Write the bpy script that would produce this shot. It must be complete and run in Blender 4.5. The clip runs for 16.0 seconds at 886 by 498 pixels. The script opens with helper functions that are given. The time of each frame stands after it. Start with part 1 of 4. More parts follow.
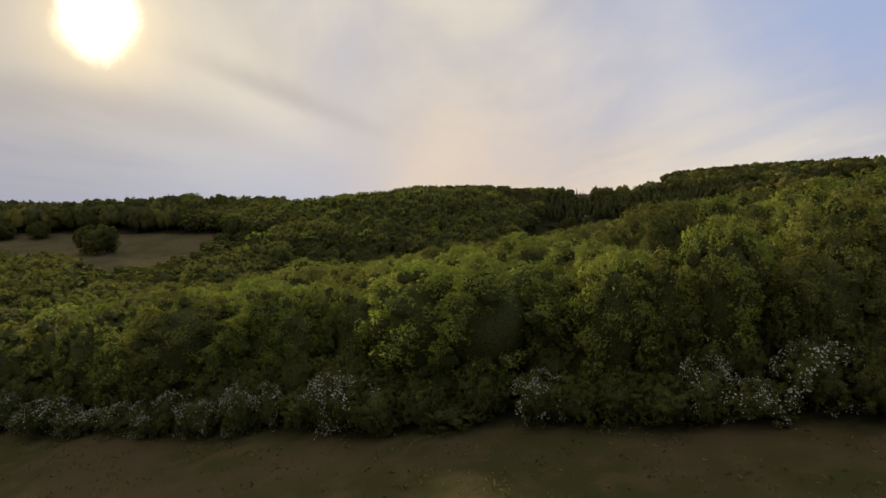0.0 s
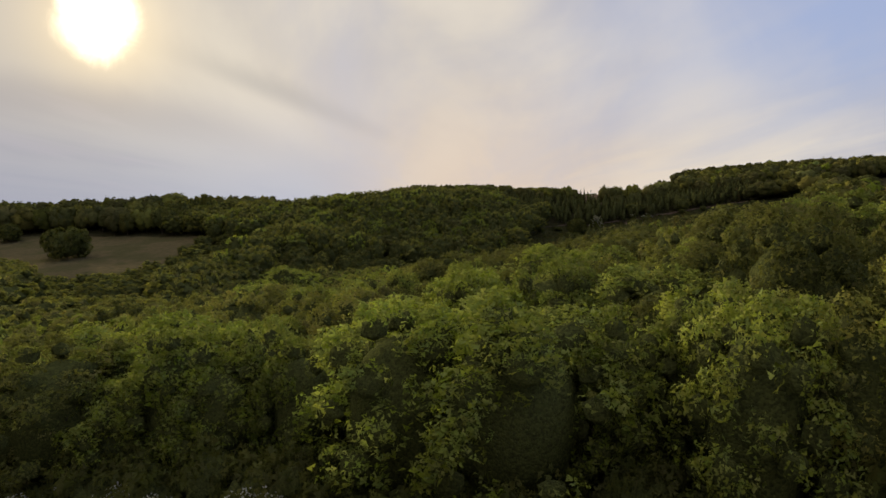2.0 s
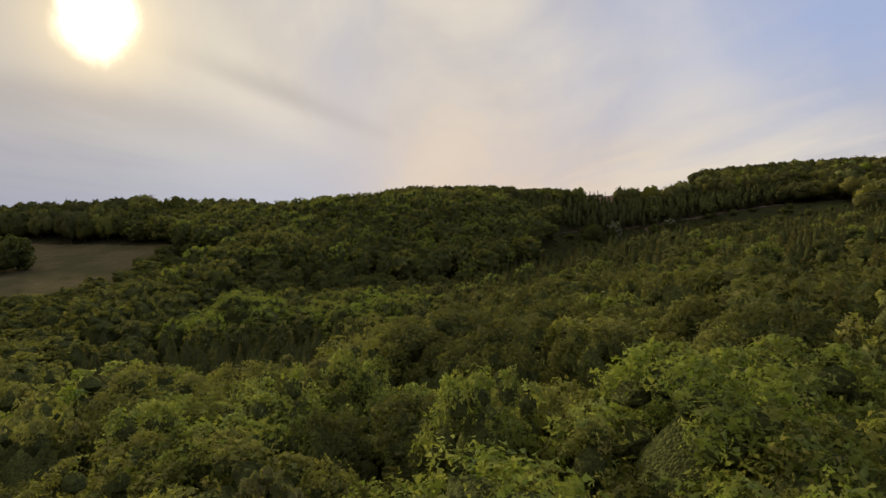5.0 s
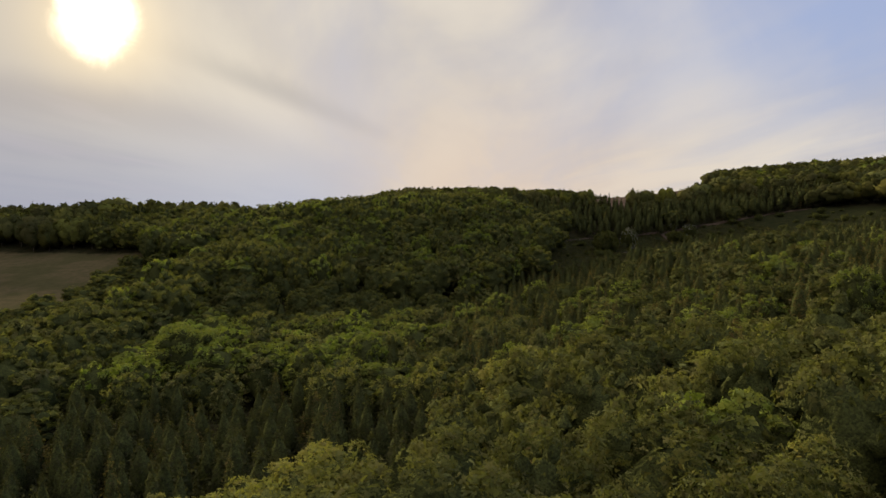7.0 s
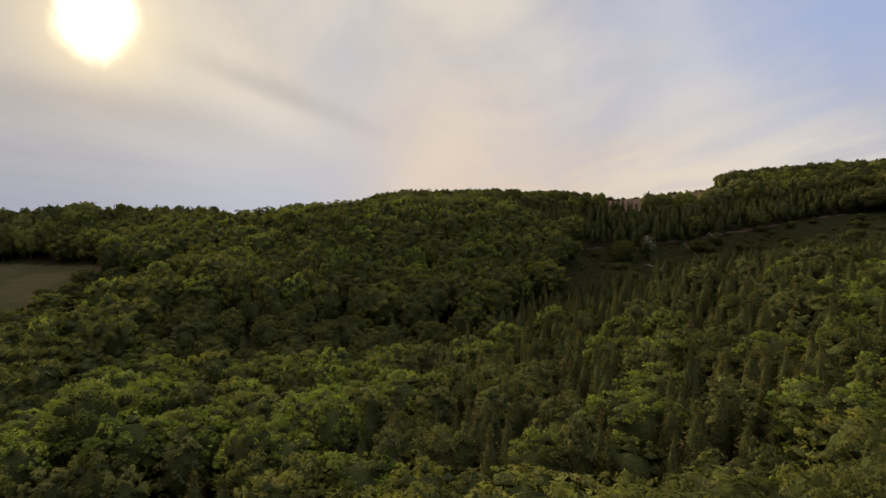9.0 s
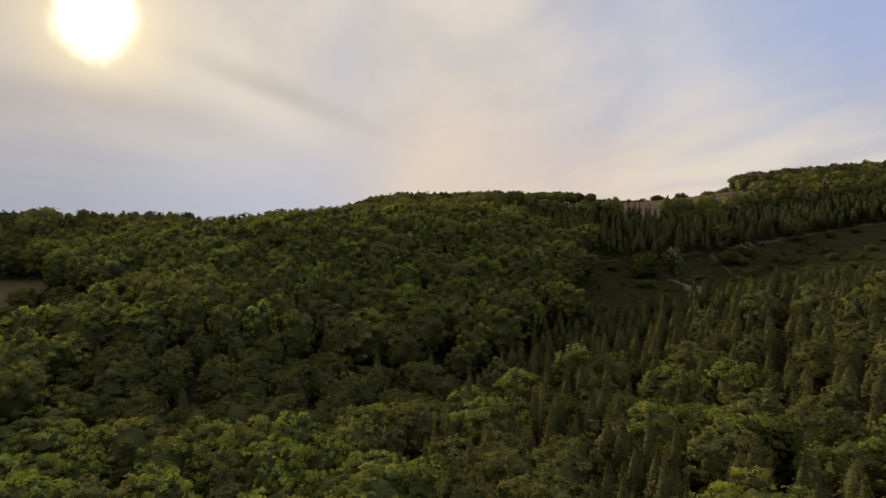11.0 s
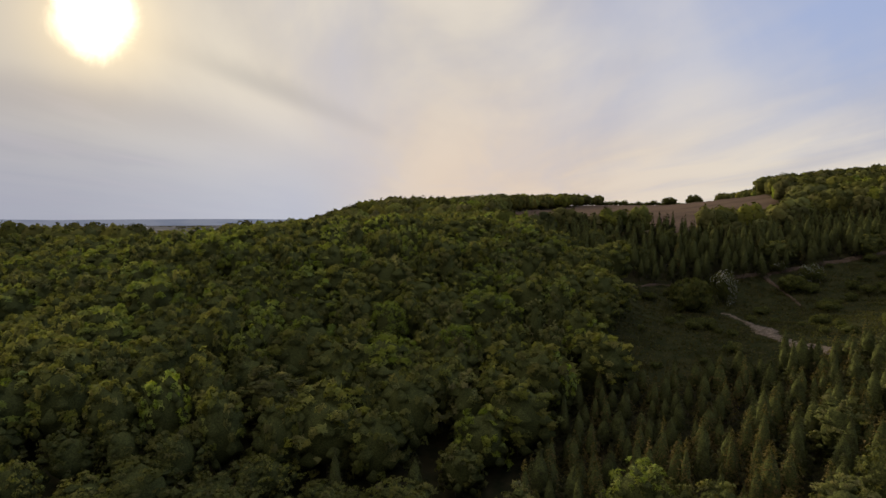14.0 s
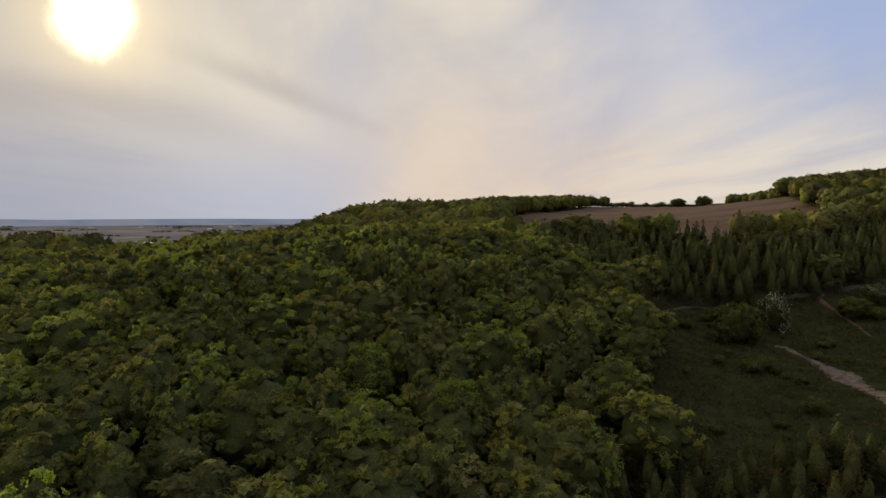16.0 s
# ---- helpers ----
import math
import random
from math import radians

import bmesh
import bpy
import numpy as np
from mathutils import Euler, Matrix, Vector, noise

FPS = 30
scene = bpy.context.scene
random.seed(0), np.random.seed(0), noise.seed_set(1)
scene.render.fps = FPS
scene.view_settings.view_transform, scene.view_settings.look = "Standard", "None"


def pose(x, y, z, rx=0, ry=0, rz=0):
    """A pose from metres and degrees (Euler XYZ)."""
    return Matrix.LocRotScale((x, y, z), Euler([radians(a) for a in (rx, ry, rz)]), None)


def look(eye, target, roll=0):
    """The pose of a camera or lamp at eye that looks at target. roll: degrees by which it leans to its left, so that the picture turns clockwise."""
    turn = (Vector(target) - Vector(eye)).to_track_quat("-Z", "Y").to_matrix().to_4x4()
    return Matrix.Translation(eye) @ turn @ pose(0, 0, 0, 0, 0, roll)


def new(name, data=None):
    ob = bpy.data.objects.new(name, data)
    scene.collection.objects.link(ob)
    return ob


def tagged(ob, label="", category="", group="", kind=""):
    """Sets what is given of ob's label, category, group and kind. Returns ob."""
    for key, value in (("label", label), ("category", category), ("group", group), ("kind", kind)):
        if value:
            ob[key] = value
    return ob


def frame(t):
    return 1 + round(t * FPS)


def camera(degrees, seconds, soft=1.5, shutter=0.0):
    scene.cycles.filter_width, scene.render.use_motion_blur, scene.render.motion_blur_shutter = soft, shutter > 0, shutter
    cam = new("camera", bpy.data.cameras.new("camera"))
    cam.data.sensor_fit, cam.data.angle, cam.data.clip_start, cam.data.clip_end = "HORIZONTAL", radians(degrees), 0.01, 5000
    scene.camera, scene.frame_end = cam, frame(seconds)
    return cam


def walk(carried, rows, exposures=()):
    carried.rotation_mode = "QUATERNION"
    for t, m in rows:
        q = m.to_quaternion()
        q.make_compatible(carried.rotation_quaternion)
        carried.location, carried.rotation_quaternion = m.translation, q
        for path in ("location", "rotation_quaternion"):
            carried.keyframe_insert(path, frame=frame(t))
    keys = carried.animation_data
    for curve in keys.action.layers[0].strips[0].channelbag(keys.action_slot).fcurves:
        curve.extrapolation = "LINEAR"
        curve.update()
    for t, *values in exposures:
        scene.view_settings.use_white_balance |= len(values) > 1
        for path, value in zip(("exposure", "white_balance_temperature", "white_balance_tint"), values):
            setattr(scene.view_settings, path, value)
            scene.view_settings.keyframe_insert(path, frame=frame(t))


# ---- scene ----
# ---- camera: a drone that flies ahead at about 15 m/s and climbs ----
EYE = 20.0
cam = camera(74.0, 16.0, soft=1.5)


def flight(t):
    s = t / 16.0
    x = 1.618 * s + 8.45 * s ** 2 - 4.012 * s ** 3
    y = 191.222 * s + 74.219 * s ** 2 - 42.584 * s ** 3 + 6.473 * s ** 4
    z = 1.563 * s + 39.783 * s ** 2 - 19.094 * s ** 3
    yaw = -0.206 * s - 0.069 * s ** 2
    pitch = -3.081 + 0.196 * s - 0.459 * s ** 2
    return pose(x, y, EYE + z, 90 + pitch, 0, yaw)


walk(cam, [(t * 0.5, flight(t * 0.5)) for t in range(33)],
     exposures=[(0.0, 0.0), (16.0, 0.0)])

# ---- sky and sun ----
SUN_EL, SUN_AZ = radians(15.7), radians(29.9)      # azimuth: to the left of straight ahead
SUN_DIR = Vector((-math.sin(SUN_AZ) * math.cos(SUN_EL), math.cos(SUN_AZ) * math.cos(SUN_EL), math.sin(SUN_EL)))


class Nodes:
    """Short hand for building a node tree."""

    def __init__(self, tree):
        self.tree = tree
        tree.nodes.clear()

    def add(self, kind, **values):
        n = self.tree.nodes.new(kind)
        if "operation" in values:
            n.operation = values["operation"]
        if "use_clamp" in values:
            n.use_clamp = values["use_clamp"]
        if "data_type" in values:
            n.data_type = values["data_type"]
        if "blend_type" in values:
            n.blend_type = values["blend_type"]
        if "interpolation_type" in values:
            n.interpolation_type = values["interpolation_type"]
        if "sky_type" in values:
            n.sky_type = values["sky_type"]
        if "sun_disc" in values:
            n.sun_disc = values["sun_disc"]
        if "attribute_name" in values:
            n.attribute_name = values["attribute_name"]
        if "feature" in values:
            n.feature = values["feature"]
        if "wave_type" in values:
            n.wave_type = values["wave_type"]
        if "bands_direction" in values:
            n.bands_direction = values["bands_direction"]
        return n

    def link(self, a, b):
        self.tree.links.new(a, b)

    def put(self, socket, v):
        if isinstance(v, bpy.types.NodeSocket):
            self.link(v, socket)
        else:
            socket.default_value = v

    def math(self, op, a, b=0.0, c=0.0, clamp=False):
        n = self.add("ShaderNodeMath", operation=op, use_clamp=clamp)
        for i, v in enumerate((a, b, c)):
            self.put(n.inputs[i], v)
        return n.outputs[0]

    def vec(self, op, a, b=(0, 0, 0)):
        n = self.add("ShaderNodeVectorMath", operation=op)
        self.put(n.inputs[0], a)
        self.put(n.inputs[1], b)
        return n.outputs["Value"] if op in ("DOT_PRODUCT", "LENGTH") else n.outputs[0]

    def mix(self, f, a, b, blend="MIX"):
        n = self.add("ShaderNodeMix", data_type="RGBA", blend_type=blend)
        n.clamp_factor = True
        self.put(n.inputs[0], f)
        self.put(n.inputs[6], a)
        self.put(n.inputs[7], b)
        return n.outputs[2]

    def ramp(self, f, lo, hi, to_lo=0.0, to_hi=1.0):
        n = self.add("ShaderNodeMapRange", interpolation_type="SMOOTHSTEP")
        for i, v in enumerate((f, lo, hi, to_lo, to_hi)):
            self.put(n.inputs[i], v)
        return n.outputs[0]

    def noise(self, vector, scale, detail=3.0, rough=0.55, distort=0.0):
        n = self.add("ShaderNodeTexNoise")
        if vector is not None:
            self.put(n.inputs["Vector"], vector)
        n.inputs["Scale"].default_value = scale
        n.inputs["Detail"].default_value = detail
        n.inputs["Roughness"].default_value = rough
        n.inputs["Distortion"].default_value = distort
        return n.outputs[0]


def rgb(r, g, b):
    return (r, g, b, 1.0)


def make_world():
    world = bpy.data.worlds.new("evening_sky")
    world.use_nodes = True
    scene.world = world
    n = Nodes(world.node_tree)
    way = n.vec("NORMALIZE", n.add("ShaderNodeTexCoord").outputs["Generated"])
    parts = n.add("ShaderNodeSeparateXYZ")
    n.link(way, parts.inputs[0])
    up = n.math("MAXIMUM", parts.outputs[2], 0.0)
    sky = n.add("ShaderNodeTexSky", sky_type="NISHITA", sun_disc=False)
    sky.sun_elevation, sky.sun_rotation, sky.dust_density, sky.air_density = SUN_EL, -SUN_AZ, 1.5, 1.2
    blue = n.mix(1.0, sky.outputs[0], rgb(0.075, 0.075, 0.085), "MULTIPLY")
    blue = n.mix(0.75, blue, rgb(0.44, 0.52, 0.78))
    # thin high cloud in long bands that run ahead, seen on a flat layer above
    low = n.math("ADD", up, 0.05)
    cu, cv = n.math("DIVIDE", parts.outputs[0], low), n.math("DIVIDE", parts.outputs[1], low)
    lane = n.add("ShaderNodeCombineXYZ")
    n.link(n.math("MULTIPLY", cu, 0.55), lane.inputs[0])
    n.link(n.math("MULTIPLY", cv, 0.15), lane.inputs[1])
    bands = n.noise(lane.outputs[0], 1.3, 4.0, 0.5, 0.6)
    puffs = n.noise(way, 3.2, 5.0, 0.55, 0.4)
    thin = n.add("ShaderNodeCombineXYZ")
    n.link(n.math("MULTIPLY", cu, 0.75), thin.inputs[0])
    n.link(n.math("MULTIPLY", cv, 0.16), thin.inputs[1])
    strands = n.math("SUBTRACT", n.noise(thin.outputs[0], 1.5, 5.0, 0.52, 0.8), 0.5)
    near_sun = n.vec("DOT_PRODUCT", way, tuple(SUN_DIR))
    facing = n.math("MAXIMUM", near_sun, 0.0)
    side = n.ramp(parts.outputs[0], 0.02, 0.62)
    cover = n.math("ADD", n.math("MULTIPLY", n.math("SUBTRACT", bands, 0.5), 0.55), n.math("ADD", n.math("MULTIPLY", n.math("SUBTRACT", puffs, 0.5), 0.65), n.math("MULTIPLY", strands, 0.7)))
    opening = n.math("MULTIPLY", side, n.ramp(up, 0.0, 0.30))
    cover = n.math("ADD", n.math("SUBTRACT", 0.98, n.math("MULTIPLY", opening, 0.95)), cover, clamp=True)
    grey = n.ramp(n.math("ADD", n.math("ADD", n.math("MULTIPLY", bands, 0.45), n.math("MULTIPLY", puffs, 0.55)), n.math("MULTIPLY", strands, 0.10)), 0.32, 0.62)
    cloud = n.mix(grey, rgb(0.53, 0.49, 0.48), rgb(0.76, 0.69, 0.60))
    # one long greyer streak
    off = n.math("SUBTRACT", n.math("ADD", cu, 1.28), n.math("MULTIPLY", n.math("SUBTRACT", cv, 2.94), 0.291))
    off = n.math("ADD", off, n.math("MULTIPLY", n.math("SUBTRACT", puffs, 0.5), 0.5))
    streak = n.math("MULTIPLY", n.ramp(n.math("ABSOLUTE", off), 0.26, 0.0), n.math("MULTIPLY", n.ramp(cv, 2.6, 3.8), n.ramp(cv, 6.2, 4.2)))
    cloud = n.mix(n.math("MULTIPLY", streak, 0.5), cloud, rgb(0.37, 0.36, 0.37))
    peach = n.math("MULTIPLY", n.ramp(n.math("ABSOLUTE", n.math("SUBTRACT", parts.outputs[0], 0.05)), 0.55, 0.0), n.ramp(up, 0.30, 0.02))
    cloud = n.mix(n.math("MULTIPLY", peach, 0.8), cloud, rgb(0.76, 0.61, 0.49))
    col = n.mix(cover, blue, cloud)
    # lavender haze along the horizon, left of the middle
    hazy = n.math("MULTIPLY", n.ramp(up, 0.24, 0.0), n.ramp(parts.outputs[0], 0.0, -0.25))
    col = n.mix(n.math("MULTIPLY", hazy, 0.85), col, rgb(0.44, 0.475, 0.60))
    # the sun behind thin cloud: a burnt-out disc with a warm ring
    ring = n.math("POWER", facing, 300.0)
    wide = n.math("POWER", facing, 14.0)
    wisps = n.noise(way, 14.0, 4.0, 0.6, 0.5)
    disc = n.ramp(n.math("ADD", near_sun, n.math("MULTIPLY", n.math("SUBTRACT", wisps, 0.5), 0.0028)), 0.9976, 1.0001)
    col = n.mix(1.0, col, n.mix(wide, rgb(0, 0, 0), rgb(0.075, 0.060, 0.012)), "ADD")
    col = n.mix(1.0, col, n.mix(ring, rgb(0, 0, 0), rgb(0.50, 0.33, 0.07)), "ADD")
    col = n.mix(1.0, col, n.mix(n.math("POWER", disc, 2.2), rgb(0, 0, 0), rgb(2.6, 2.05, 1.25)), "ADD")
    # a greyer bank of cloud bowed below the sun
    bow = n.math("ADD", parts.outputs[0], 0.55)
    bank = n.math("SUBTRACT", up, n.math("SUBTRACT", 0.168, n.math("MULTIPLY", n.math("MULTIPLY", bow, bow), 0.53)))
    bank = n.math("ADD", bank, n.math("MULTIPLY", n.math("SUBTRACT", puffs, 0.5), 0.06))
    bank = n.math("MULTIPLY", n.ramp(n.math("ABSOLUTE", bank), 0.05, 0.0), n.ramp(parts.outputs[0], -0.18, -0.42))
    col = n.mix(1.0, col, n.mix(bank, rgb(1, 1, 1), rgb(0.87, 0.87, 0.90)), "MULTIPLY")
    # unseen sky overhead brightened to light the wood; a duller sky to the left
    col = n.mix(1.0, col, n.mix(n.ramp(up, 0.40, 0.85), rgb(1, 1, 1), rgb(1.55, 1.55, 1.60)), "MULTIPLY")
    # the sky away from the sun is dimmer and bluer
    col = n.mix(1.0, col, n.mix(n.ramp(parts.outputs[1], 0.0, -0.6), rgb(1, 1, 1), rgb(0.74, 0.74, 0.78)), "MULTIPLY")
    col = n.mix(1.0, col, n.mix(n.ramp(parts.outputs[0], -0.22, -0.60), rgb(1, 1, 1), rgb(0.77, 0.77, 0.80)), "MULTIPLY")
    back = n.add("ShaderNodeBackground")
    n.link(col, back.inputs[0])
    back.inputs[1].default_value = 1.0
    out = n.add("ShaderNodeOutputWorld")
    n.link(back.outputs[0], out.inputs[0])


make_world()
sun = new("sun", bpy.data.lights.new("sun", "SUN"))
sun.data.energy, sun.data.angle, sun.data.color = 5.0, radians(3.0), (1.0, 0.84, 0.60)
sun.matrix_world = look(SUN_DIR * 500, (0, 0, 0))


# ---- materials ----
def leaf_material(name, dark, light, glow=0.45, cell=0.0, rough=0.6):
    """Foliage: a hue of its own for each tree, uneven within it, lit through from behind."""
    m = bpy.data.materials.new(name)
    m.use_nodes = True
    n = Nodes(m.node_tree)
    tint = n.add("ShaderNodeAttribute", attribute_name="tint").outputs["Fac"]
    own = n.add("ShaderNodeObjectInfo").outputs["Random"]
    f = n.math("FRACT", n.math("ADD", tint, own))
    geo = n.add("ShaderNodeNewGeometry")
    leaf = geo.outputs["Random Per Island"]
    if cell:
        cells = n.add("ShaderNodeTexVoronoi", feature="F1")
        n.link(geo.outputs["Position"], cells.inputs["Vector"])
        cells.inputs["Scale"].default_value = 1 / cell
        tone = n.add("ShaderNodeSeparateColor")
        n.link(cells.outputs["Color"], tone.inputs[0])
        leaf = n.math("ADD", n.math("MULTIPLY", leaf, 0.5), n.math("MULTIPLY", tone.outputs[0], 0.7))
    patch = n.noise(geo.outputs["Position"], 0.35, 2.0)
    f2 = n.math("ADD", n.math("MULTIPLY", f, 0.60), n.math("ADD", n.math("MULTIPLY", leaf, 0.34), n.math("MULTIPLY", n.math("SUBTRACT", patch, 0.5), 0.45)), clamp=True)
    col = n.mix(f2, rgb(*dark), rgb(*light))
    hsv = n.add("ShaderNodeHueSaturation")
    n.link(n.math("ADD", 0.482, n.math("MULTIPLY", n.math("FRACT", n.math("MULTIPLY", f, 7.31)), 0.036)), hsv.inputs["Hue"])
    n.link(n.math("ADD", 0.90, n.math("MULTIPLY", n.math("FRACT", n.math("MULTIPLY", f, 3.77)), 0.22)), hsv.inputs["Saturation"])
    n.link(col, hsv.inputs["Color"])
    b = n.add("ShaderNodeBsdfPrincipled")
    n.link(hsv.outputs[0], b.inputs["Base Color"])
    b.inputs["Roughness"].default_value = rough
    b.inputs["Specular IOR Level"].default_value = 0.0
    if not cell:
        relief = n.add("ShaderNodeBump")
        relief.inputs["Strength"].default_value = 0.9
        relief.inputs["Distance"].default_value = 0.8
        n.link(n.noise(geo.outputs["Position"], 1.1, 3.0, 0.65), relief.inputs["Height"])
        n.link(relief.outputs[0], b.inputs["Normal"])
    t = n.add("ShaderNodeBsdfTranslucent")
    n.link(n.mix(0.35, hsv.outputs[0], rgb(0.22, 0.245, 0.035)), t.inputs[0])
    mx = n.add("ShaderNodeMixShader")
    mx.inputs[0].default_value = glow
    n.link(b.outputs[0], mx.inputs[1])
    n.link(t.outputs[0], mx.inputs[2])
    out = n.add("ShaderNodeOutputMaterial")
    if not cell:
        n.link(mx.outputs[0], out.inputs[0])
        return m
    # each spray is made up of single leaves about a cell wide, with gaps between them
    gap = n.add("ShaderNodeBsdfTransparent")
    cut = n.add("ShaderNodeMixShader")
    n.link(n.math("LESS_THAN", cells.outputs["Distance"], 0.60), cut.inputs[0])
    n.link(gap.outputs[0], cut.inputs[1])
    n.link(mx.outputs[0], cut.inputs[2])
    n.link(cut.outputs[0], out.inputs[0])
    return m


def rough_material(name, a, b, scale, rough=0.9, bump=0.3, fine=6.0):
    """A dull surface that varies between two colours at a large and a small scale."""
    m = bpy.data.materials.new(name)
    m.use_nodes = True
    n = Nodes(m.node_tree)
    at = n.add("ShaderNodeNewGeometry").outputs["Position"]
    big, small = n.noise(at, scale, 4.0), n.noise(at, scale * fine, 4.0, 0.65)
    f = n.ramp(n.math("ADD", n.math("MULTIPLY", big, 0.6), n.math("MULTIPLY", small, 0.4)), 0.35, 0.65)
    s = n.add("ShaderNodeBsdfPrincipled")
    n.link(n.mix(f, rgb(*a), rgb(*b)), s.inputs["Base Color"])
    s.inputs["Roughness"].default_value = rough
    s.inputs["Specular IOR Level"].default_value = 0.05
    bm = n.add("ShaderNodeBump")
    bm.inputs["Strength"].default_value = bump
    bm.inputs["Distance"].default_value = 0.2
    n.link(small, bm.inputs["Height"])
    n.link(bm.outputs[0], s.inputs["Normal"])
    out = n.add("ShaderNodeOutputMaterial")
    n.link(s.outputs[0], out.inputs[0])
    return m


LEAVES = {
    "broad": ("oak_leaf", (0.068, 0.076, 0.025), (0.260, 0.250, 0.058), 0.38),
    "ash": ("ash_leaf", (0.079, 0.101, 0.023), (0.268, 0.306, 0.061), 0.43),
    "bright": ("fresh_leaf", (0.121, 0.164, 0.032), (0.281, 0.335, 0.059), 0.48),
    "slim": ("willow_leaf", (0.073, 0.075, 0.033), (0.196, 0.190, 0.065), 0.38),
    # leaf colour darkened to dim parts of the wood, the shaded hollow among them
    "dusk": ("darkened_leaf", (0.039, 0.045, 0.018), (0.139, 0.137, 0.038), 0.30),
    "cone": ("needles", (0.023, 0.027, 0.013), (0.060, 0.059, 0.026), 0.20),
    "larch": ("larch_needles", (0.056, 0.046, 0.019), (0.130, 0.100, 0.036), 0.30),
}


def leaf_kinds(ending, cell, through_light=1.0, gap_shade=1.0):
    """Leaf materials at one fineness; the gaps' shade is put into solid clumps' colour."""
    return {k: leaf_material(name + ending, tuple(c * gap_shade for c in dark), tuple(c * gap_shade for c in light), glow * through_light, cell) for k, (name, dark, light, glow) in LEAVES.items()}


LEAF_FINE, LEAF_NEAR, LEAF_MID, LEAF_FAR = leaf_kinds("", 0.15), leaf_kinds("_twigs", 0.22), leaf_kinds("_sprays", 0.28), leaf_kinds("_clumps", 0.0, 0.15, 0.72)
BLOSSOM = leaf_material("may_blossom", (0.36, 0.36, 0.30), (0.62, 0.62, 0.54), 0.3)


def inner_shade_material(name, a, c, cell):
    """Dense dull crown inside: shade painted as dark colour, with relief of single leaves."""
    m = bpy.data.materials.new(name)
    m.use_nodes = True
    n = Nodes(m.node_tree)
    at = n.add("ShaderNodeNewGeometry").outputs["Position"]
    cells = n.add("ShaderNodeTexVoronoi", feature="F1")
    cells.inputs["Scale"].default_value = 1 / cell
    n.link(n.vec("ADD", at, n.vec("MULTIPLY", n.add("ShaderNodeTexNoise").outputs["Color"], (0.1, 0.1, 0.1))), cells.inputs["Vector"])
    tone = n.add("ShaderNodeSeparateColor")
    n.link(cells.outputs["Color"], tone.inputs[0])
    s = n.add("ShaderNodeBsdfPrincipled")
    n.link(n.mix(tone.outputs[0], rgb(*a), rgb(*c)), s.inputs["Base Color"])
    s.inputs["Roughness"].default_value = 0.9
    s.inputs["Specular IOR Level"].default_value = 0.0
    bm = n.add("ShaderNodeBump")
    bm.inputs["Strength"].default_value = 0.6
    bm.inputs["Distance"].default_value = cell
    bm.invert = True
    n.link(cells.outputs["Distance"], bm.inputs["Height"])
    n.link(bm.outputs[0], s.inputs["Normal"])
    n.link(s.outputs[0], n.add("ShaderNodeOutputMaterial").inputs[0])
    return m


# dark colour stands for the shade between the leaves of every crown
INNER_SHADE = inner_shade_material("inner_leaf_shade", (0.034, 0.040, 0.015), (0.080, 0.088, 0.027), 0.14)
BARK = rough_material("bark", (0.05, 0.04, 0.03), (0.13, 0.11, 0.085), 1.5)


# ---- the lie of the land: gentle hills and hollows (height, middle x, y, half widths) ----
HILLS = [
    (15.8, -357, 428, 101, 54), (11.6, -194, 441, 78, 44), (20.2, -22, 384, 116, 63), (11.5, 32, 571, 93, 141),
    (21.7, 329, 590, 194, 163), (11.4, -41, 581, 50, 58), (14.2, -60, 765, 185, 257), (7.7, 147, 888, 139, 101),
    (-21.9, -329, 228, 112, 45), (-24.8, 1, 284, 173, 156), (-19.0, -267, 597, 327, 87), (-89.7, -215, 835, 118, 131),
    (13.3, 397, 389, 110, 101), (-14.2, 87, 380, 58, 43), (-24.8, -142, 11, 130, 145), (6.7, 91, 234, 52, 233),
    (8.2, -61, 295, 44, 45), (-11.0, 440, 560, 95, 190)]
PLAIN = -30.0


def smooth(a, b, v):
    s = np.clip((v - a) / (b - a), 0, 1)
    return s * s * (3 - 2 * s)


def ground_z(x, y):
    """Height of the bare ground; takes numbers or arrays."""
    x, y = np.asarray(x, float), np.asarray(y, float)
    z = 8.22 + 0.0558 * np.clip(x, -450, 450) + 0.0256 * np.clip(y, -150, 1050)
    for h, cx, cy, sx, sy in HILLS:
        z = z + h * np.exp(-((x - cx) / sx) ** 2 - ((y - cy) / sy) ** 2)
    z = z + 0.35 * np.sin(x * 0.21 + 1.3) * np.sin(y * 0.17) + 0.2 * np.sin(x * 0.47 + y * 0.31)
    far = smooth(1050, 1500, np.hypot(x - 100, y - 350) + 0.0)
    left = smooth(0, 160, y - 560 + 0.0 * x) * smooth(-90, -220, x)
    far = np.maximum(far, np.maximum(left, smooth(-420, -620, x)))
    return z * (1 - far) + PLAIN * far


def hedge_y(x):
    return 54.6 - 0.437 * np.clip(x, -150, 80)


def side_of(x, y, poly):
    """Whether a place lies within a polygon."""
    inside = np.zeros(np.shape(x), bool)
    for (x0, y0), (x1, y1) in zip(poly, poly[1:] + poly[:1]):
        if y0 != y1:
            inside ^= ((y0 > y) != (y1 > y)) & (x < (x1 - x0) * (y - y0) / (y1 - y0) + x0)
    return inside


PASTURE = [(-130, 255), (-130, 320), (-138, 373), (-200, 389), (-280, 394), (-420, 400), (-420, 250), (-160, 250)]
PLOUGH = [(30, 458), (52, 612), (92, 740), (230, 965), (350, 965), (318, 830), (272, 690), (212, 560), (190, 490), (120, 446), (60, 450)]
CLEARING = [(34, 318), (48, 352), (66, 396), (120, 400), (200, 412), (230, 380), (190, 330), (110, 312), (60, 312)]
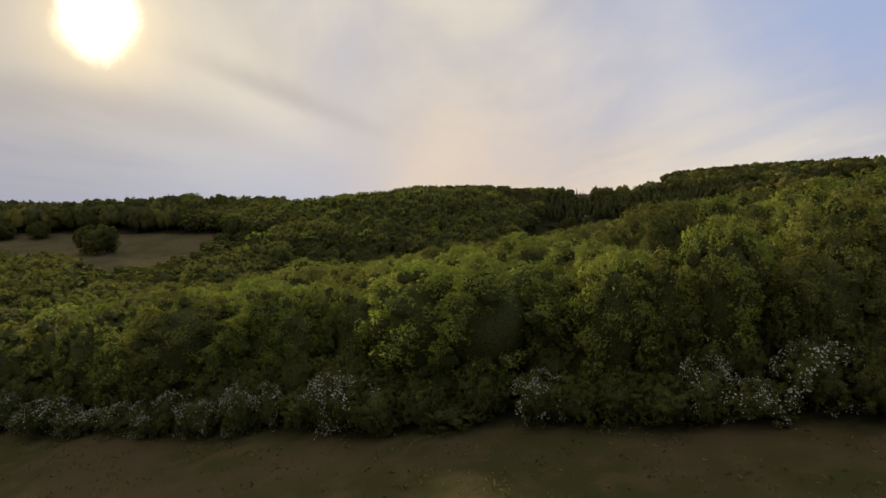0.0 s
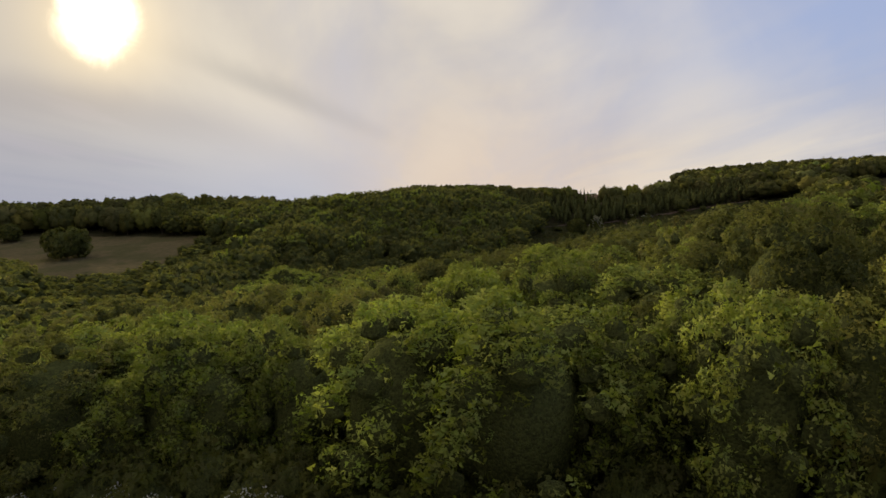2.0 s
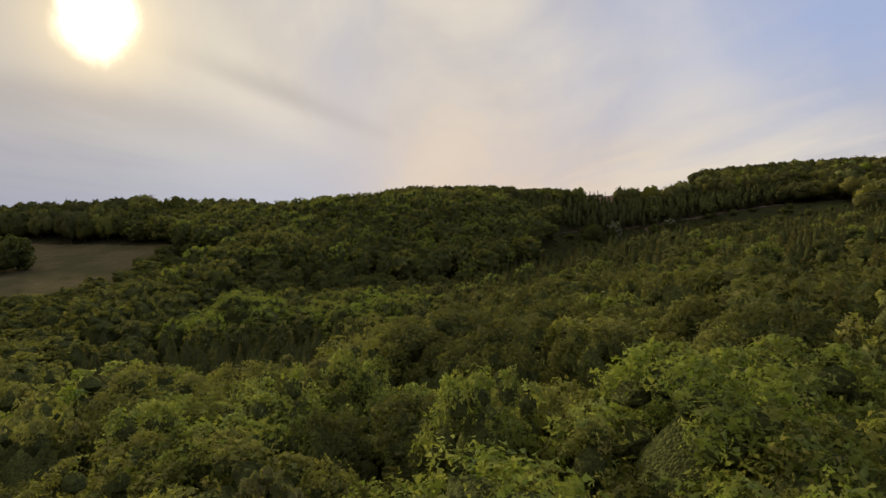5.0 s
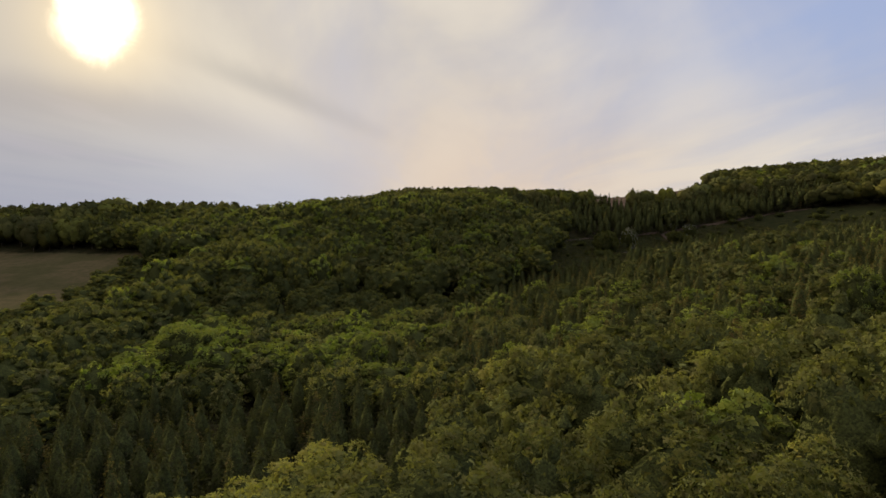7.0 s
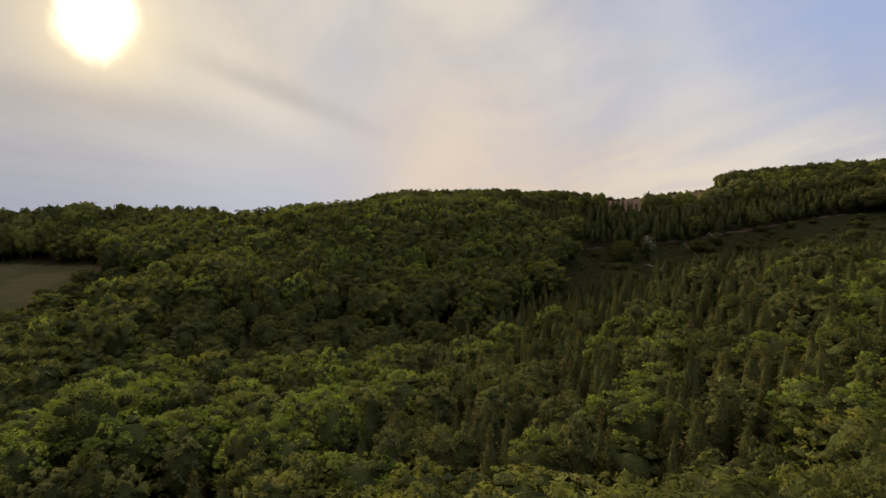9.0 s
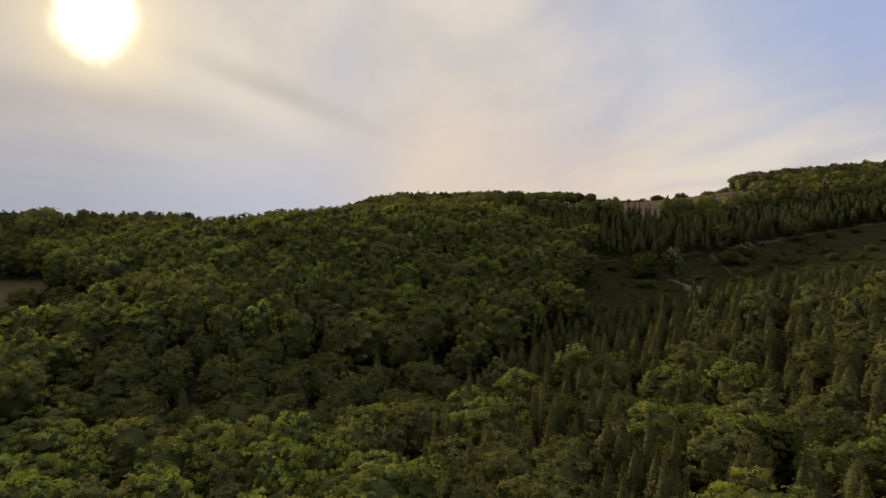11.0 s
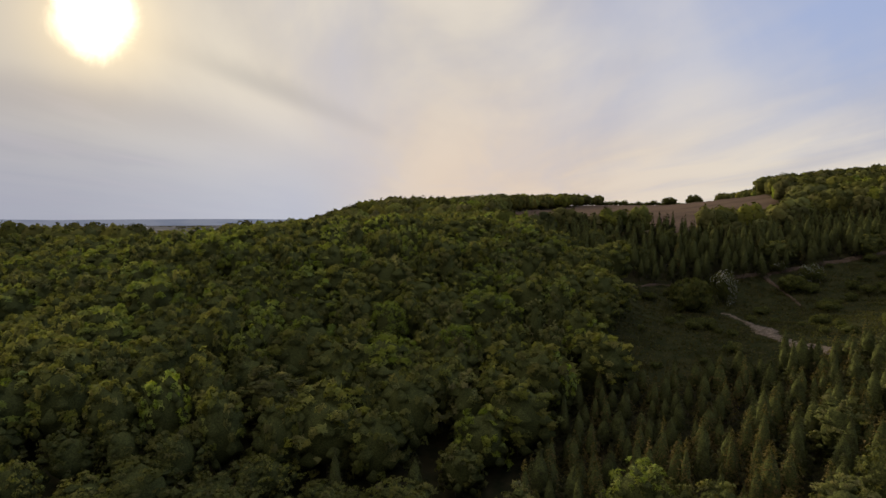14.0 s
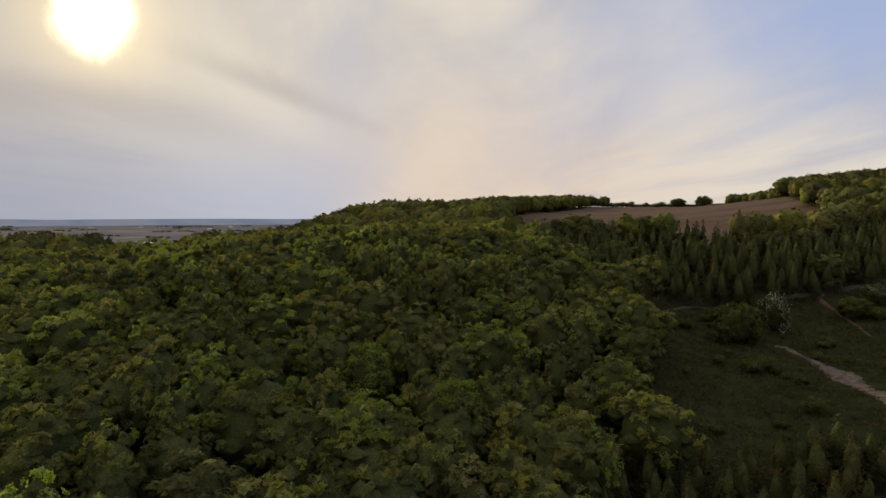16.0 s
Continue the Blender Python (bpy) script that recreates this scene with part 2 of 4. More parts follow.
GLADE = [(92, 196), (88, 222), (150, 236), (190, 215), (150, 190)]


def soft_mask(x, y, poly, step):
    m = np.zeros(np.shape(x))
    for dx in (-step, 0, step):
        for dy in (-step, 0, step):
            m += side_of(x + dx, y + dy, poly)
    return m / 9


def ground_material():
    m = bpy.data.materials.new("land")
    m.use_nodes = True
    n = Nodes(m.node_tree)
    at = n.add("ShaderNodeNewGeometry").outputs["Position"]
    big, mid, small = n.noise(at, 0.05, 3.0), n.noise(at, 0.4, 4.0), n.noise(at, 3.0, 4.0, 0.7)
    grass = n.mix(n.ramp(big, 0.4, 0.6), rgb(0.048, 0.046, 0.017), rgb(0.074, 0.055, 0.028))
    grass = n.mix(n.ramp(mid, 0.45, 0.7), grass, rgb(0.076, 0.059, 0.028))
    grass = n.mix(n.math("MULTIPLY", n.ramp(small, 0.45, 0.75), 0.5), grass, rgb(0.05, 0.055, 0.018))
    litter = n.mix(n.ramp(mid, 0.3, 0.7), rgb(0.022, 0.024, 0.012), rgb(0.045, 0.040, 0.020))
    scrub = n.mix(n.ramp(mid, 0.35, 0.65), rgb(0.020, 0.024, 0.010), rgb(0.034, 0.034, 0.014))
    scrub = n.mix(n.math("MULTIPLY", n.ramp(small, 0.5, 0.8), 0.6), scrub, rgb(0.042, 0.046, 0.018))
    hay = n.mix(n.ramp(mid, 0.3, 0.7), rgb(0.080, 0.070, 0.034), rgb(0.114, 0.091, 0.047))
    hay = n.mix(n.math("MULTIPLY", n.ramp(big, 0.45, 0.6), 0.6), hay, rgb(0.062, 0.062, 0.026))
    rows = n.add("ShaderNodeTexWave", wave_type="BANDS", bands_direction="X")
    rows.inputs["Scale"].default_value = 0.25
    rows.inputs["Distortion"].default_value = 1.5
    n.link(at, rows.inputs["Vector"])
    soil = n.mix(rows.outputs[1], rgb(0.085, 0.060, 0.044), rgb(0.125, 0.088, 0.065))
    soil = n.mix(n.ramp(mid, 0.3, 0.7), soil, rgb(0.10, 0.075, 0.053))
    soil = n.mix(n.math("MULTIPLY", n.ramp(n.noise(n.vec("MULTIPLY", at, (0.3, 1.0, 1.0)), 0.035, 4.0), 0.4, 0.65), 0.7), soil, rgb(0.060, 0.045, 0.034))
    # far fields, lightened and greyed to put the distance haze into their colour
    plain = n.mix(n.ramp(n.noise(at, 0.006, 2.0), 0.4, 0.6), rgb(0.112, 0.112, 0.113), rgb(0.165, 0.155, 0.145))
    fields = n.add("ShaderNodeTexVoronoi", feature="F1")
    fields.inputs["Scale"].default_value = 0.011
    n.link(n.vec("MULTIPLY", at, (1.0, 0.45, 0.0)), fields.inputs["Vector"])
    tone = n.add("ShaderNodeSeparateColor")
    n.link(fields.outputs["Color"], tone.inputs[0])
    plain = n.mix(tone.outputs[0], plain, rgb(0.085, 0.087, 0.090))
    col = litter
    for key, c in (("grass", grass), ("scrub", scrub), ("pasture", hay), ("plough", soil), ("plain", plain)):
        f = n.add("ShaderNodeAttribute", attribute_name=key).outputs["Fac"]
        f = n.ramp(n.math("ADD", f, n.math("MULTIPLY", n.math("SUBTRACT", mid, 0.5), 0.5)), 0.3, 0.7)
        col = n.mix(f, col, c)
    s = n.add("ShaderNodeBsdfPrincipled")
    n.link(col, s.inputs["Base Color"])
    s.inputs["Roughness"].default_value = 0.95
    s.inputs["Specular IOR Level"].default_value = 0.0
    bm = n.add("ShaderNodeBump")
    bm.inputs["Strength"].default_value = 0.6
    bm.inputs["Distance"].default_value = 0.3
    n.link(n.math("ADD", mid, small), bm.inputs["Height"])
    n.link(bm.outputs[0], s.inputs["Normal"])
    out = n.add("ShaderNodeOutputMaterial")
    n.link(s.outputs[0], out.inputs[0])
    return m


def mesh_from(name, verts, faces, mats=(), ids=None, floats=None, flat=True, normals=None):
    """A mesh from arrays of corners and of equal-sided faces, with float attributes by corner."""
    me = bpy.data.meshes.new(name)
    verts, faces = np.asarray(verts, np.float32), np.asarray(faces, np.int32)
    k = faces.shape[1]
    me.vertices.add(len(verts))
    me.vertices.foreach_set("co", verts.ravel())
    me.loops.add(faces.size)
    me.loops.foreach_set("vertex_index", faces.ravel())
    me.polygons.add(len(faces))
    me.polygons.foreach_set("loop_start", np.arange(len(faces), dtype=np.int32) * k)
    for mat in mats:
        me.materials.append(mat)
    if ids is not None:
        me.polygons.foreach_set("material_index", np.asarray(ids, np.int32))
    if not flat:
        me.polygons.foreach_set("use_smooth", np.ones(len(faces), bool))
    me.update(calc_edges=True)
    for key, values in (floats or {}).items():
        me.attributes.new(key, "FLOAT", "POINT").data.foreach_set("value", np.asarray(values, np.float32))
    if normals is not None:
        me.normals_split_custom_set_from_vertices(np.asarray(normals, np.float32))
    return me


def build_ground():
    def lines(lo, hi, step, out_lo, out_hi):
        mid = np.arange(lo, hi + 1, step)
        grow = np.cumsum(step * 1.22 ** np.arange(1, 60))
        left = [lo - g for g in grow if lo - g > out_lo][::-1]
        right = [hi + g for g in grow if hi + g < out_hi]
        return np.array([out_lo] + left + list(mid) + right + [out_hi])
    gx, gy = lines(-430, 430, 6, -4700, 4700), lines(-60, 1010, 6, -2500, 4700)
    X, Y = np.meshgrid(gx, gy)
    Z = ground_z(X, Y)
    nx, ny = len(gx), len(gy)
    i = (np.arange(ny - 1)[:, None] * nx + np.arange(nx - 1)[None]).ravel()
    faces = np.stack([i, i + 1, i + nx + 1, i + nx], 1)
    x, y = X.ravel(), Y.ravel()
    grass = np.maximum(smooth(2, -3, y - hedge_y(x)), soft_mask(x, y, GLADE, 3))
    floats = {"grass": grass, "scrub": soft_mask(x, y, CLEARING, 3), "pasture": soft_mask(x, y, PASTURE, 2), "plough": soft_mask(x, y, PLOUGH, 2),
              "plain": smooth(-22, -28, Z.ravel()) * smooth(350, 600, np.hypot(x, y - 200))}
    me = mesh_from("ground", np.stack([x, y, Z.ravel()], 1), faces, [ground_material()], None, floats, flat=False)
    tagged(new("ground", me), "rolling hill land of grass, leaf litter, pasture and bare ploughed soil", "ground", kind="structure")


build_ground()


# ---- trees ----
def unit(v):
    return v / np.maximum(np.linalg.norm(v, axis=-1, keepdims=True), 1e-9)


ICO = {}
OCTA = (np.array([(1, 0, 0), (0, 1, 0), (-1, 0, 0), (0, -1, 0), (0, 0, 1), (0, 0, -1)], float),
        np.array([(0, 1, 4), (1, 2, 4), (2, 3, 4), (3, 0, 4), (1, 0, 5), (2, 1, 5), (3, 2, 5), (0, 3, 5)]))


def ico(level):
    """Corners and faces of a ball of triangles."""
    if level not in ICO:
        bm = bmesh.new()
        bmesh.ops.create_icosphere(bm, subdivisions=level, radius=1.0)
        ICO[level] = (np.array([v.co[:] for v in bm.verts]), np.array([[v.index for v in f.verts] for f in bm.faces]))
        bm.free()
    return ICO[level]


def sprays(rng, centres, normals, size, slim=0.62, loose=0.42):
    """One leaf spray, a slim triangle, at each centre, about square to the normal."""
    k = len(centres)
    nrm = unit(normals + rng.normal(0, loose, (k, 3)))
    a = unit(np.cross(nrm, rng.normal(0, 1, (k, 3))))
    b = np.cross(nrm, a)
    s = (size * rng.uniform(0.6, 1.4, k))[:, None]
    corners = np.stack([centres - a * s, centres + a * s * 0.7 - b * s * slim, centres + a * s * 0.7 + b * s * slim + nrm * s * 0.3], 1).reshape(-1, 3)
    return corners, np.arange(k * 3).reshape(-1, 3)


def join(pieces):
    vs, fs, at = [], [], 0
    for v, f in pieces:
        vs.append(v)
        fs.append(f + at)
        at += len(v)
    return np.concatenate(vs), np.concatenate(fs)


def broad_crown(rng, h, r, leaves, size, lobes, level=1, low=0.02, ragged=0.34, leafy=False):
    """Crown of a broadleaf tree: rounded lobes set round a dome, each with its coat of leaf sprays.

    Gives corners, faces, the number of faces of the dense inside, and at each corner the lie of the leaf mass and its tone."""
    mid, half = h * (0.5 + low / 2), h * (1 - low) / 2
    k = np.arange(lobes) + 0.5
    lift = 1 - 1.80 * k / lobes
    turn = k * 2.39996 + rng.normal(0, 0.3, lobes)
    flat = np.clip(1 - lift ** 2, 0.02, 1) ** 0.45
    way = np.stack([flat * np.cos(turn), flat * np.sin(turn), lift], 1)
    rs = 1.5 / math.sqrt(lobes) * r * rng.uniform(0.78, 1.25, lobes)
    reach = rng.uniform(0.86, 1.08, (lobes, 1))
    cs = way * reach * np.stack([r - rs * 0.8, r - rs * 0.8, half - rs * 0.8], 1) + [0, 0, mid]
    dome = unit(way + [0, 0, 0.25])
    bv, bf = OCTA if level == 0 else ico(level)
    hv, hf = ico(1 if leafy else 2)
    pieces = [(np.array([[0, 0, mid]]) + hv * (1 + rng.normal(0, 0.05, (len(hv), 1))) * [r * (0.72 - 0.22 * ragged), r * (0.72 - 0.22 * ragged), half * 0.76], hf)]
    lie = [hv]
    for c, q, d in zip(cs, rs, dome):
        bump = 1 + rng.normal(0, 0.08, (len(bv), 1))
        pieces.append((c + bv * bump * q * (0.96 if leafy else 0.86 - 0.36 * ragged), bf))
        lie.append(unit(bv * 0.7 + d * 0.6))
    share = rs ** 2 * (2.3 + lift)
    share = share / share.sum()
    # small bunches stand out from each lobe, and the sprays lie round the bunches
    bunches = max(40, leaves // 8)
    pick = rng.choice(lobes, bunches, p=share)
    way = unit(rng.normal(0, 0.75, (bunches, 3)) + dome[pick] * 0.8 + [0, 0, 0.25])
    mids = cs[pick] + way * (rs[pick] * rng.uniform(0.68, 0.92, bunches))[:, None]
    grip = rng.uniform(0.20, 0.28 + 0.4 * ragged, bunches) * rs[pick]
    of = rng.integers(0, bunches, leaves * 3)
    nrm = unit(rng.normal(0, 0.8, (leaves * 3, 3)) + way[of] * 0.9 + [0, 0, 0.2])
    spot = mids[of] + nrm * (grip[of] * rng.uniform(0.7, 1.03 + 0.5 * ragged, leaves * 3))[:, None]
    depth = (np.linalg.norm(spot[:, None] - cs[None], axis=2) / rs[None]).min(1)
    keep = np.nonzero(depth > 0.84 - 0.36 * ragged)[0][:leaves]
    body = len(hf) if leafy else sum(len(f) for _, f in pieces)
    coat = sprays(rng, spot[keep], nrm[keep] + [0, 0, 0.15], size, loose=ragged)
    pieces.append(coat)
    lean = unit(np.cross(coat[0][1::3] - coat[0][::3], coat[0][2::3] - coat[0][::3]))
    soft = unit(nrm[keep] * 0.75 + lean * 0.45 + way[of[keep]] * 0.30 + dome[pick[of[keep]]] * 0.25)
    lie.append(np.repeat(soft, 3, axis=0))
    lie = np.concatenate(lie)
    tone = np.full(len(lie), 0.4)
    tone[-3 * len(keep):] = np.repeat(rng.uniform(0, 1, bunches)[of[keep]], 3)
    return (*join(pieces), body, np.column_stack([lie, tone]))


def cone_crown(rng, h, r, leaves, size, level=1, low=0.12):
    """Crown of a conifer: whorls of drooping branches that shrink towards a pointed top."""
    bv, bf = ico(level)
    body = bv.copy()
    t = (body[:, 2] + 1) / 2
    body[:, :2] *= (1.3 * (1 - t) ** 0.6 + 0.02)[:, None] * r * 0.50 + 0.02
    body[:, 2] = h * low + t * h * (1 - low) * 0.90
    u = 1 - np.sqrt(rng.uniform(0, 1, leaves))
    u[: leaves // 12] = rng.uniform(0.82, 1.0, leaves // 12)
    ang = rng.uniform(0, 2 * math.pi, leaves)
    tiers = 8
    step = np.floor(u * tiers) / tiers
    droop = u * tiers - np.floor(u * tiers)
    arm = 0.78 + 0.22 * np.cos(ang * 6 + step * 40)
    rad = r * (1 - u) ** 0.80 * arm * (1.12 - 0.42 * droop) + 0.03
    spot = np.stack([np.cos(ang) * rad, np.sin(ang) * rad, h * low + u * h * (1 - low)], 1)
    nrm = unit(np.stack([np.cos(ang) * 0.8, np.sin(ang) * 0.8, np.full(leaves, 0.6)], 1))
    spot += rng.normal(0, 0.05 * r, spot.shape) * (1 - u)[:, None]
    small = size * (1.15 - 0.65 * u)
    v, f = join([(body, bf), sprays(rng, spot, nrm, small, 0.5, 0.35)])
    soft = unit(nrm + rng.normal(0, 0.3, nrm.shape))
    lie = np.concatenate([unit(bv + [0, 0, 0.3]), np.repeat(soft, 3, axis=0)])
    tone = np.concatenate([np.full(len(bv), 0.4), np.repeat(rng.uniform(0, 1, leaves), 3)])
    return v, f, len(bf), np.column_stack([lie, tone])


def tube(points, radii, sides=6):
    """A tapered limb through points."""
    points = np.asarray(points, float)
    vs = []
    for i, (p, q) in enumerate(zip(points, radii)):
        d = unit(points[min(i + 1, len(points) - 1)] - points[max(i - 1, 0)])
        a = unit(np.cross(d, [0.3, 1, 0.1]))
        b = np.cross(d, a)
        for k in range(sides):
            w = 2 * math.pi * k / sides
            vs.append(p + (a * math.cos(w) + b * math.sin(w)) * q)
    fs = []
    for i in range(len(points) - 1):
        for k in range(sides):
            a, b = i * sides + k, i * sides + (k + 1) % sides
            fs += [(a, b, b + sides), (a, b + sides, a + sides)]
    return np.array(vs), np.array(fs)


def trunk_mesh(rng, h, r, top=0.75, limbs=5):
    lean = rng.normal(0, 0.02, 2) * h
    stem = [(lean[0] * s, lean[1] * s, h * top * s - 0.6 * (s == 0)) for s in (0, 0.3, 0.6, 1.0)]
    w = 0.02 * h
    pieces = [tube(stem, [w * 1.3, w, w * 0.75, w * 0.25])]
    for k in range(limbs):
        a, s = rng.uniform(0, 6.28), rng.uniform(0.3, 0.6)
        p = np.array([lean[0] * s, lean[1] * s, h * top * s])
        out = np.array([math.cos(a), math.sin(a), 0.0]) * r * 0.55
        pieces.append(tube([p, p + out * 0.5 + [0, 0, h * 0.12], p + out + [0, 0, h * 0.2]], [w * 0.45, w * 0.3, w * 0.12], 5))
    return join(pieces)


class Kind:
    """A kind of tree at one fineness: a few crowns and a trunk, height 1 crown scaled on planting."""

    def __init__(self, seed, maker, leaf, count=4):
        self.leaf = leaf
        rng = np.random.default_rng(seed)
        self.forms = [maker(rng) for _ in range(count)]


# heights and radii here are those of a middling tree of the kind
FINE = {
    "broad": Kind(1, lambda g: broad_crown(g, 14, 5.0, 6400, 0.195, 34, ragged=0.7), LEAF_FINE["broad"], 4),
    "ash": Kind(6, lambda g: broad_crown(g, 14, 5.0, 6400, 0.195, 36, ragged=0.7), LEAF_FINE["ash"], 4),
    "dusk": Kind(7, lambda g: broad_crown(g, 14, 4.9, 6400, 0.195, 32, ragged=0.7), LEAF_FINE["dusk"], 3),
    "bright": Kind(2, lambda g: broad_crown(g, 14, 4.6, 6600, 0.19, 34, ragged=0.7), LEAF_FINE["bright"], 3),
    "slim": Kind(3, lambda g: broad_crown(g, 14, 3.2, 5000, 0.225, 26, ragged=0.7), LEAF_FINE["slim"], 3),
    "cone": Kind(4, lambda g: cone_crown(g, 13, 2.5, 2600, 0.25, 2), LEAF_FINE["cone"], 2),
    "larch": Kind(5, lambda g: cone_crown(g, 13, 2.2, 2600, 0.22, 2), LEAF_FINE["larch"], 2),
}
NEAR = {
    "broad": Kind(31, lambda g: broad_crown(g, 14, 5.7, 1750, 0.36, 30, 0, ragged=0.5), LEAF_NEAR["broad"], 4),
    "dusk": Kind(37, lambda g: broad_crown(g, 14, 5.5, 1750, 0.36, 28, 0, ragged=0.5), LEAF_NEAR["dusk"], 3),
    "ash": Kind(36, lambda g: broad_crown(g, 14, 5.7, 1750, 0.36, 32, 0, ragged=0.5), LEAF_NEAR["ash"], 3),
    "bright": Kind(32, lambda g: broad_crown(g, 14, 5.2, 1750, 0.35, 30, 0, ragged=0.5), LEAF_NEAR["bright"], 2),
    "slim": Kind(33, lambda g: broad_crown(g, 14, 3.4, 1200, 0.31, 24, 0, ragged=0.5), LEAF_NEAR["slim"], 3),
    "cone": Kind(34, lambda g: cone_crown(g, 13, 2.9, 620, 0.40, 1), LEAF_NEAR["cone"], 4),
    "larch": Kind(35, lambda g: cone_crown(g, 13, 2.6, 620, 0.36, 1), LEAF_NEAR["larch"], 3),
}
MID = {
    "broad": Kind(11, lambda g: broad_crown(g, 14, 6.0, 560, 0.70, 24, 0, ragged=0.32), LEAF_MID["broad"], 6),
    "dusk": Kind(17, lambda g: broad_crown(g, 14, 5.8, 560, 0.70, 22, 0, ragged=0.32), LEAF_MID["dusk"], 4),
    "ash": Kind(16, lambda g: broad_crown(g, 14, 6.0, 560, 0.70, 26, 0, ragged=0.32), LEAF_MID["ash"], 4),
    "bright": Kind(12, lambda g: broad_crown(g, 14, 5.4, 560, 0.62, 24, 0, ragged=0.32), LEAF_MID["bright"], 3),
    "slim": Kind(13, lambda g: broad_crown(g, 14, 3.4, 420, 0.54, 18, 0, ragged=0.32), LEAF_MID["slim"], 4),
    "cone": Kind(14, lambda g: cone_crown(g, 13, 3.0, 340, 0.50, 1), LEAF_MID["cone"], 5),
    "larch": Kind(15, lambda g: cone_crown(g, 13, 2.7, 340, 0.46, 1), LEAF_MID["larch"], 3),
}
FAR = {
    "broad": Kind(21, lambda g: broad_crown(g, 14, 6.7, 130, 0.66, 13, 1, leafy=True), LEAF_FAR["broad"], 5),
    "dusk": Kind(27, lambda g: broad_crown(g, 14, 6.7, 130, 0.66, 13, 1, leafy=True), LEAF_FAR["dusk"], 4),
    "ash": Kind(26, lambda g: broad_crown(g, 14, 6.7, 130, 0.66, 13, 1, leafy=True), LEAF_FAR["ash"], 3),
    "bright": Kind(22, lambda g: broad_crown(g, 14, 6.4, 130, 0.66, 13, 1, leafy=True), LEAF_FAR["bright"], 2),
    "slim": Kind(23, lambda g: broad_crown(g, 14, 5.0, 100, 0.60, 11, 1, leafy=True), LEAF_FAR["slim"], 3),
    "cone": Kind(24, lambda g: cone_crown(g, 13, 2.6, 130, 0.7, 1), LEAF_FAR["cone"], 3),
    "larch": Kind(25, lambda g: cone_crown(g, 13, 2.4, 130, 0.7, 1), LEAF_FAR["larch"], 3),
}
LABELS = {
    "dusk": ("broadleaf tree with a dark dusky green crown in the wood", "tree", "dark green trees of the wood"),
    "ash": ("ash tree with a light green feathery rounded crown in the wood", "tree", "ash trees of the wood"),
    "broad": ("broadleaf tree with a dense rounded green crown in the wood", "tree", "broadleaf trees of the wood"),
    "bright": ("broadleaf tree with a fresh bright green rounded crown", "tree", "fresh green trees of the wood"),
    "slim": ("slender broadleaf tree with a narrow grey-green crown", "tree", "slender trees of the wood"),
    "cone": ("dark green conifer with a pointed crown", "conifer", "conifers of the wood"),
    "larch": ("young larch with a yellowish brown-green pointed crown", "larch", "larches of the wood"),
}
NAMES = {"dusk": "dark_green_tree", "ash": "ash_tree", "broad": "broadleaf_tree", "bright": "fresh_green_tree", "slim": "slender_tree", "cone": "conifer", "larch": "larch"}


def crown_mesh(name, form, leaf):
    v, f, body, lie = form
    return mesh_from(name, v, f, [leaf, INNER_SHADE], np.r_[np.ones(body), np.zeros(len(f) - body)], {"tint": lie[:, 3] * 0.3}, normals=lie[:, :3])


def tree_prototype(kind, form, seed):
    """Meshes of crown and trunk for one fine tree."""
    fine = FINE[kind]
    v = fine.forms[form][0]
    crown = crown_mesh(NAMES[kind] + "_crown", fine.forms[form], fine.leaf)
    h = v[:, 2].max()
    tv, tf = trunk_mesh(np.random.default_rng(seed), h, abs(v[:, :2]).max())
    trunk = mesh_from(NAMES[kind] + "_trunk", tv, tf, [BARK], flat=False)
    return crown, trunk


PROTO = {(k, i): tree_prototype(k, i, 50 + i) for k in FINE for i in range(len(FINE[k].forms))}


def plant(kind, form, x, y, turn, s, sz, label="", name="", group=True):
    """One tree as a thing of its own: an Empty at its foot with trunk and crown."""
    crown, trunk = PROTO[(kind, form)]
    at = Matrix.Translation((x, y, float(ground_z(x, y)))) @ Matrix.Rotation(turn, 4, "Z")
    foot = new(name or NAMES[kind])
    foot.matrix_basis = at
    for nm, me in (("trunk", trunk), ("crown", crown)):
        ob = new(nm, me)
        ob.parent = foot
        ob.scale = (s, s, sz)
    lab, cat, grp = LABELS[kind]
    tagged(foot, label or lab, cat, grp if group else "")
    return foot


MIXED = [(-12, 190), (6, 262), (20, 292), (60, 296), (190, 300), (230, 240), (85, 188), (30, 182)]
SPRUCE = [(-62, 146), (-30, 143), (8, 146), (14, 170), (-8, 182), (-66, 178)]
YOUNG = [(14, 284), (24, 300), (33, 316), (60, 312), (110, 312), (190, 330), (235, 330), (190, 292), (60, 288)]
BELT = [(44, 402), (66, 395), (120, 398), (200, 409), (270, 430), (200, 455), (120, 440), (60, 444), (36, 432)]


def spots_in(rng, step, box, test, loose=0.19, wedge=0.80):
    """Places about step apart within a box, where test allows them."""
    found = []
    for j, y in enumerate(np.arange(box[2], box[3], step * 0.87)):
        xs = np.arange(box[0], box[1], step) + (j % 2) * step / 2
        px, py = xs + rng.normal(0, step * loose, len(xs)), y + rng.normal(0, step * loose, len(xs))
        ok = test(px, py) & (py > hedge_y(px) + 5.5) & (np.abs(px) < wedge * (py + 12) + 12)
        found += list(zip(px[ok], py[ok]))
    return found


def outside(x, y, *polys):
    ok = np.ones(np.shape(x), bool)
    for poly in polys:
        ok &= ~side_of(x, y, poly)
    return ok


def core(x, y):
    return (np.abs(x + 10) < 155) & (y < 425)


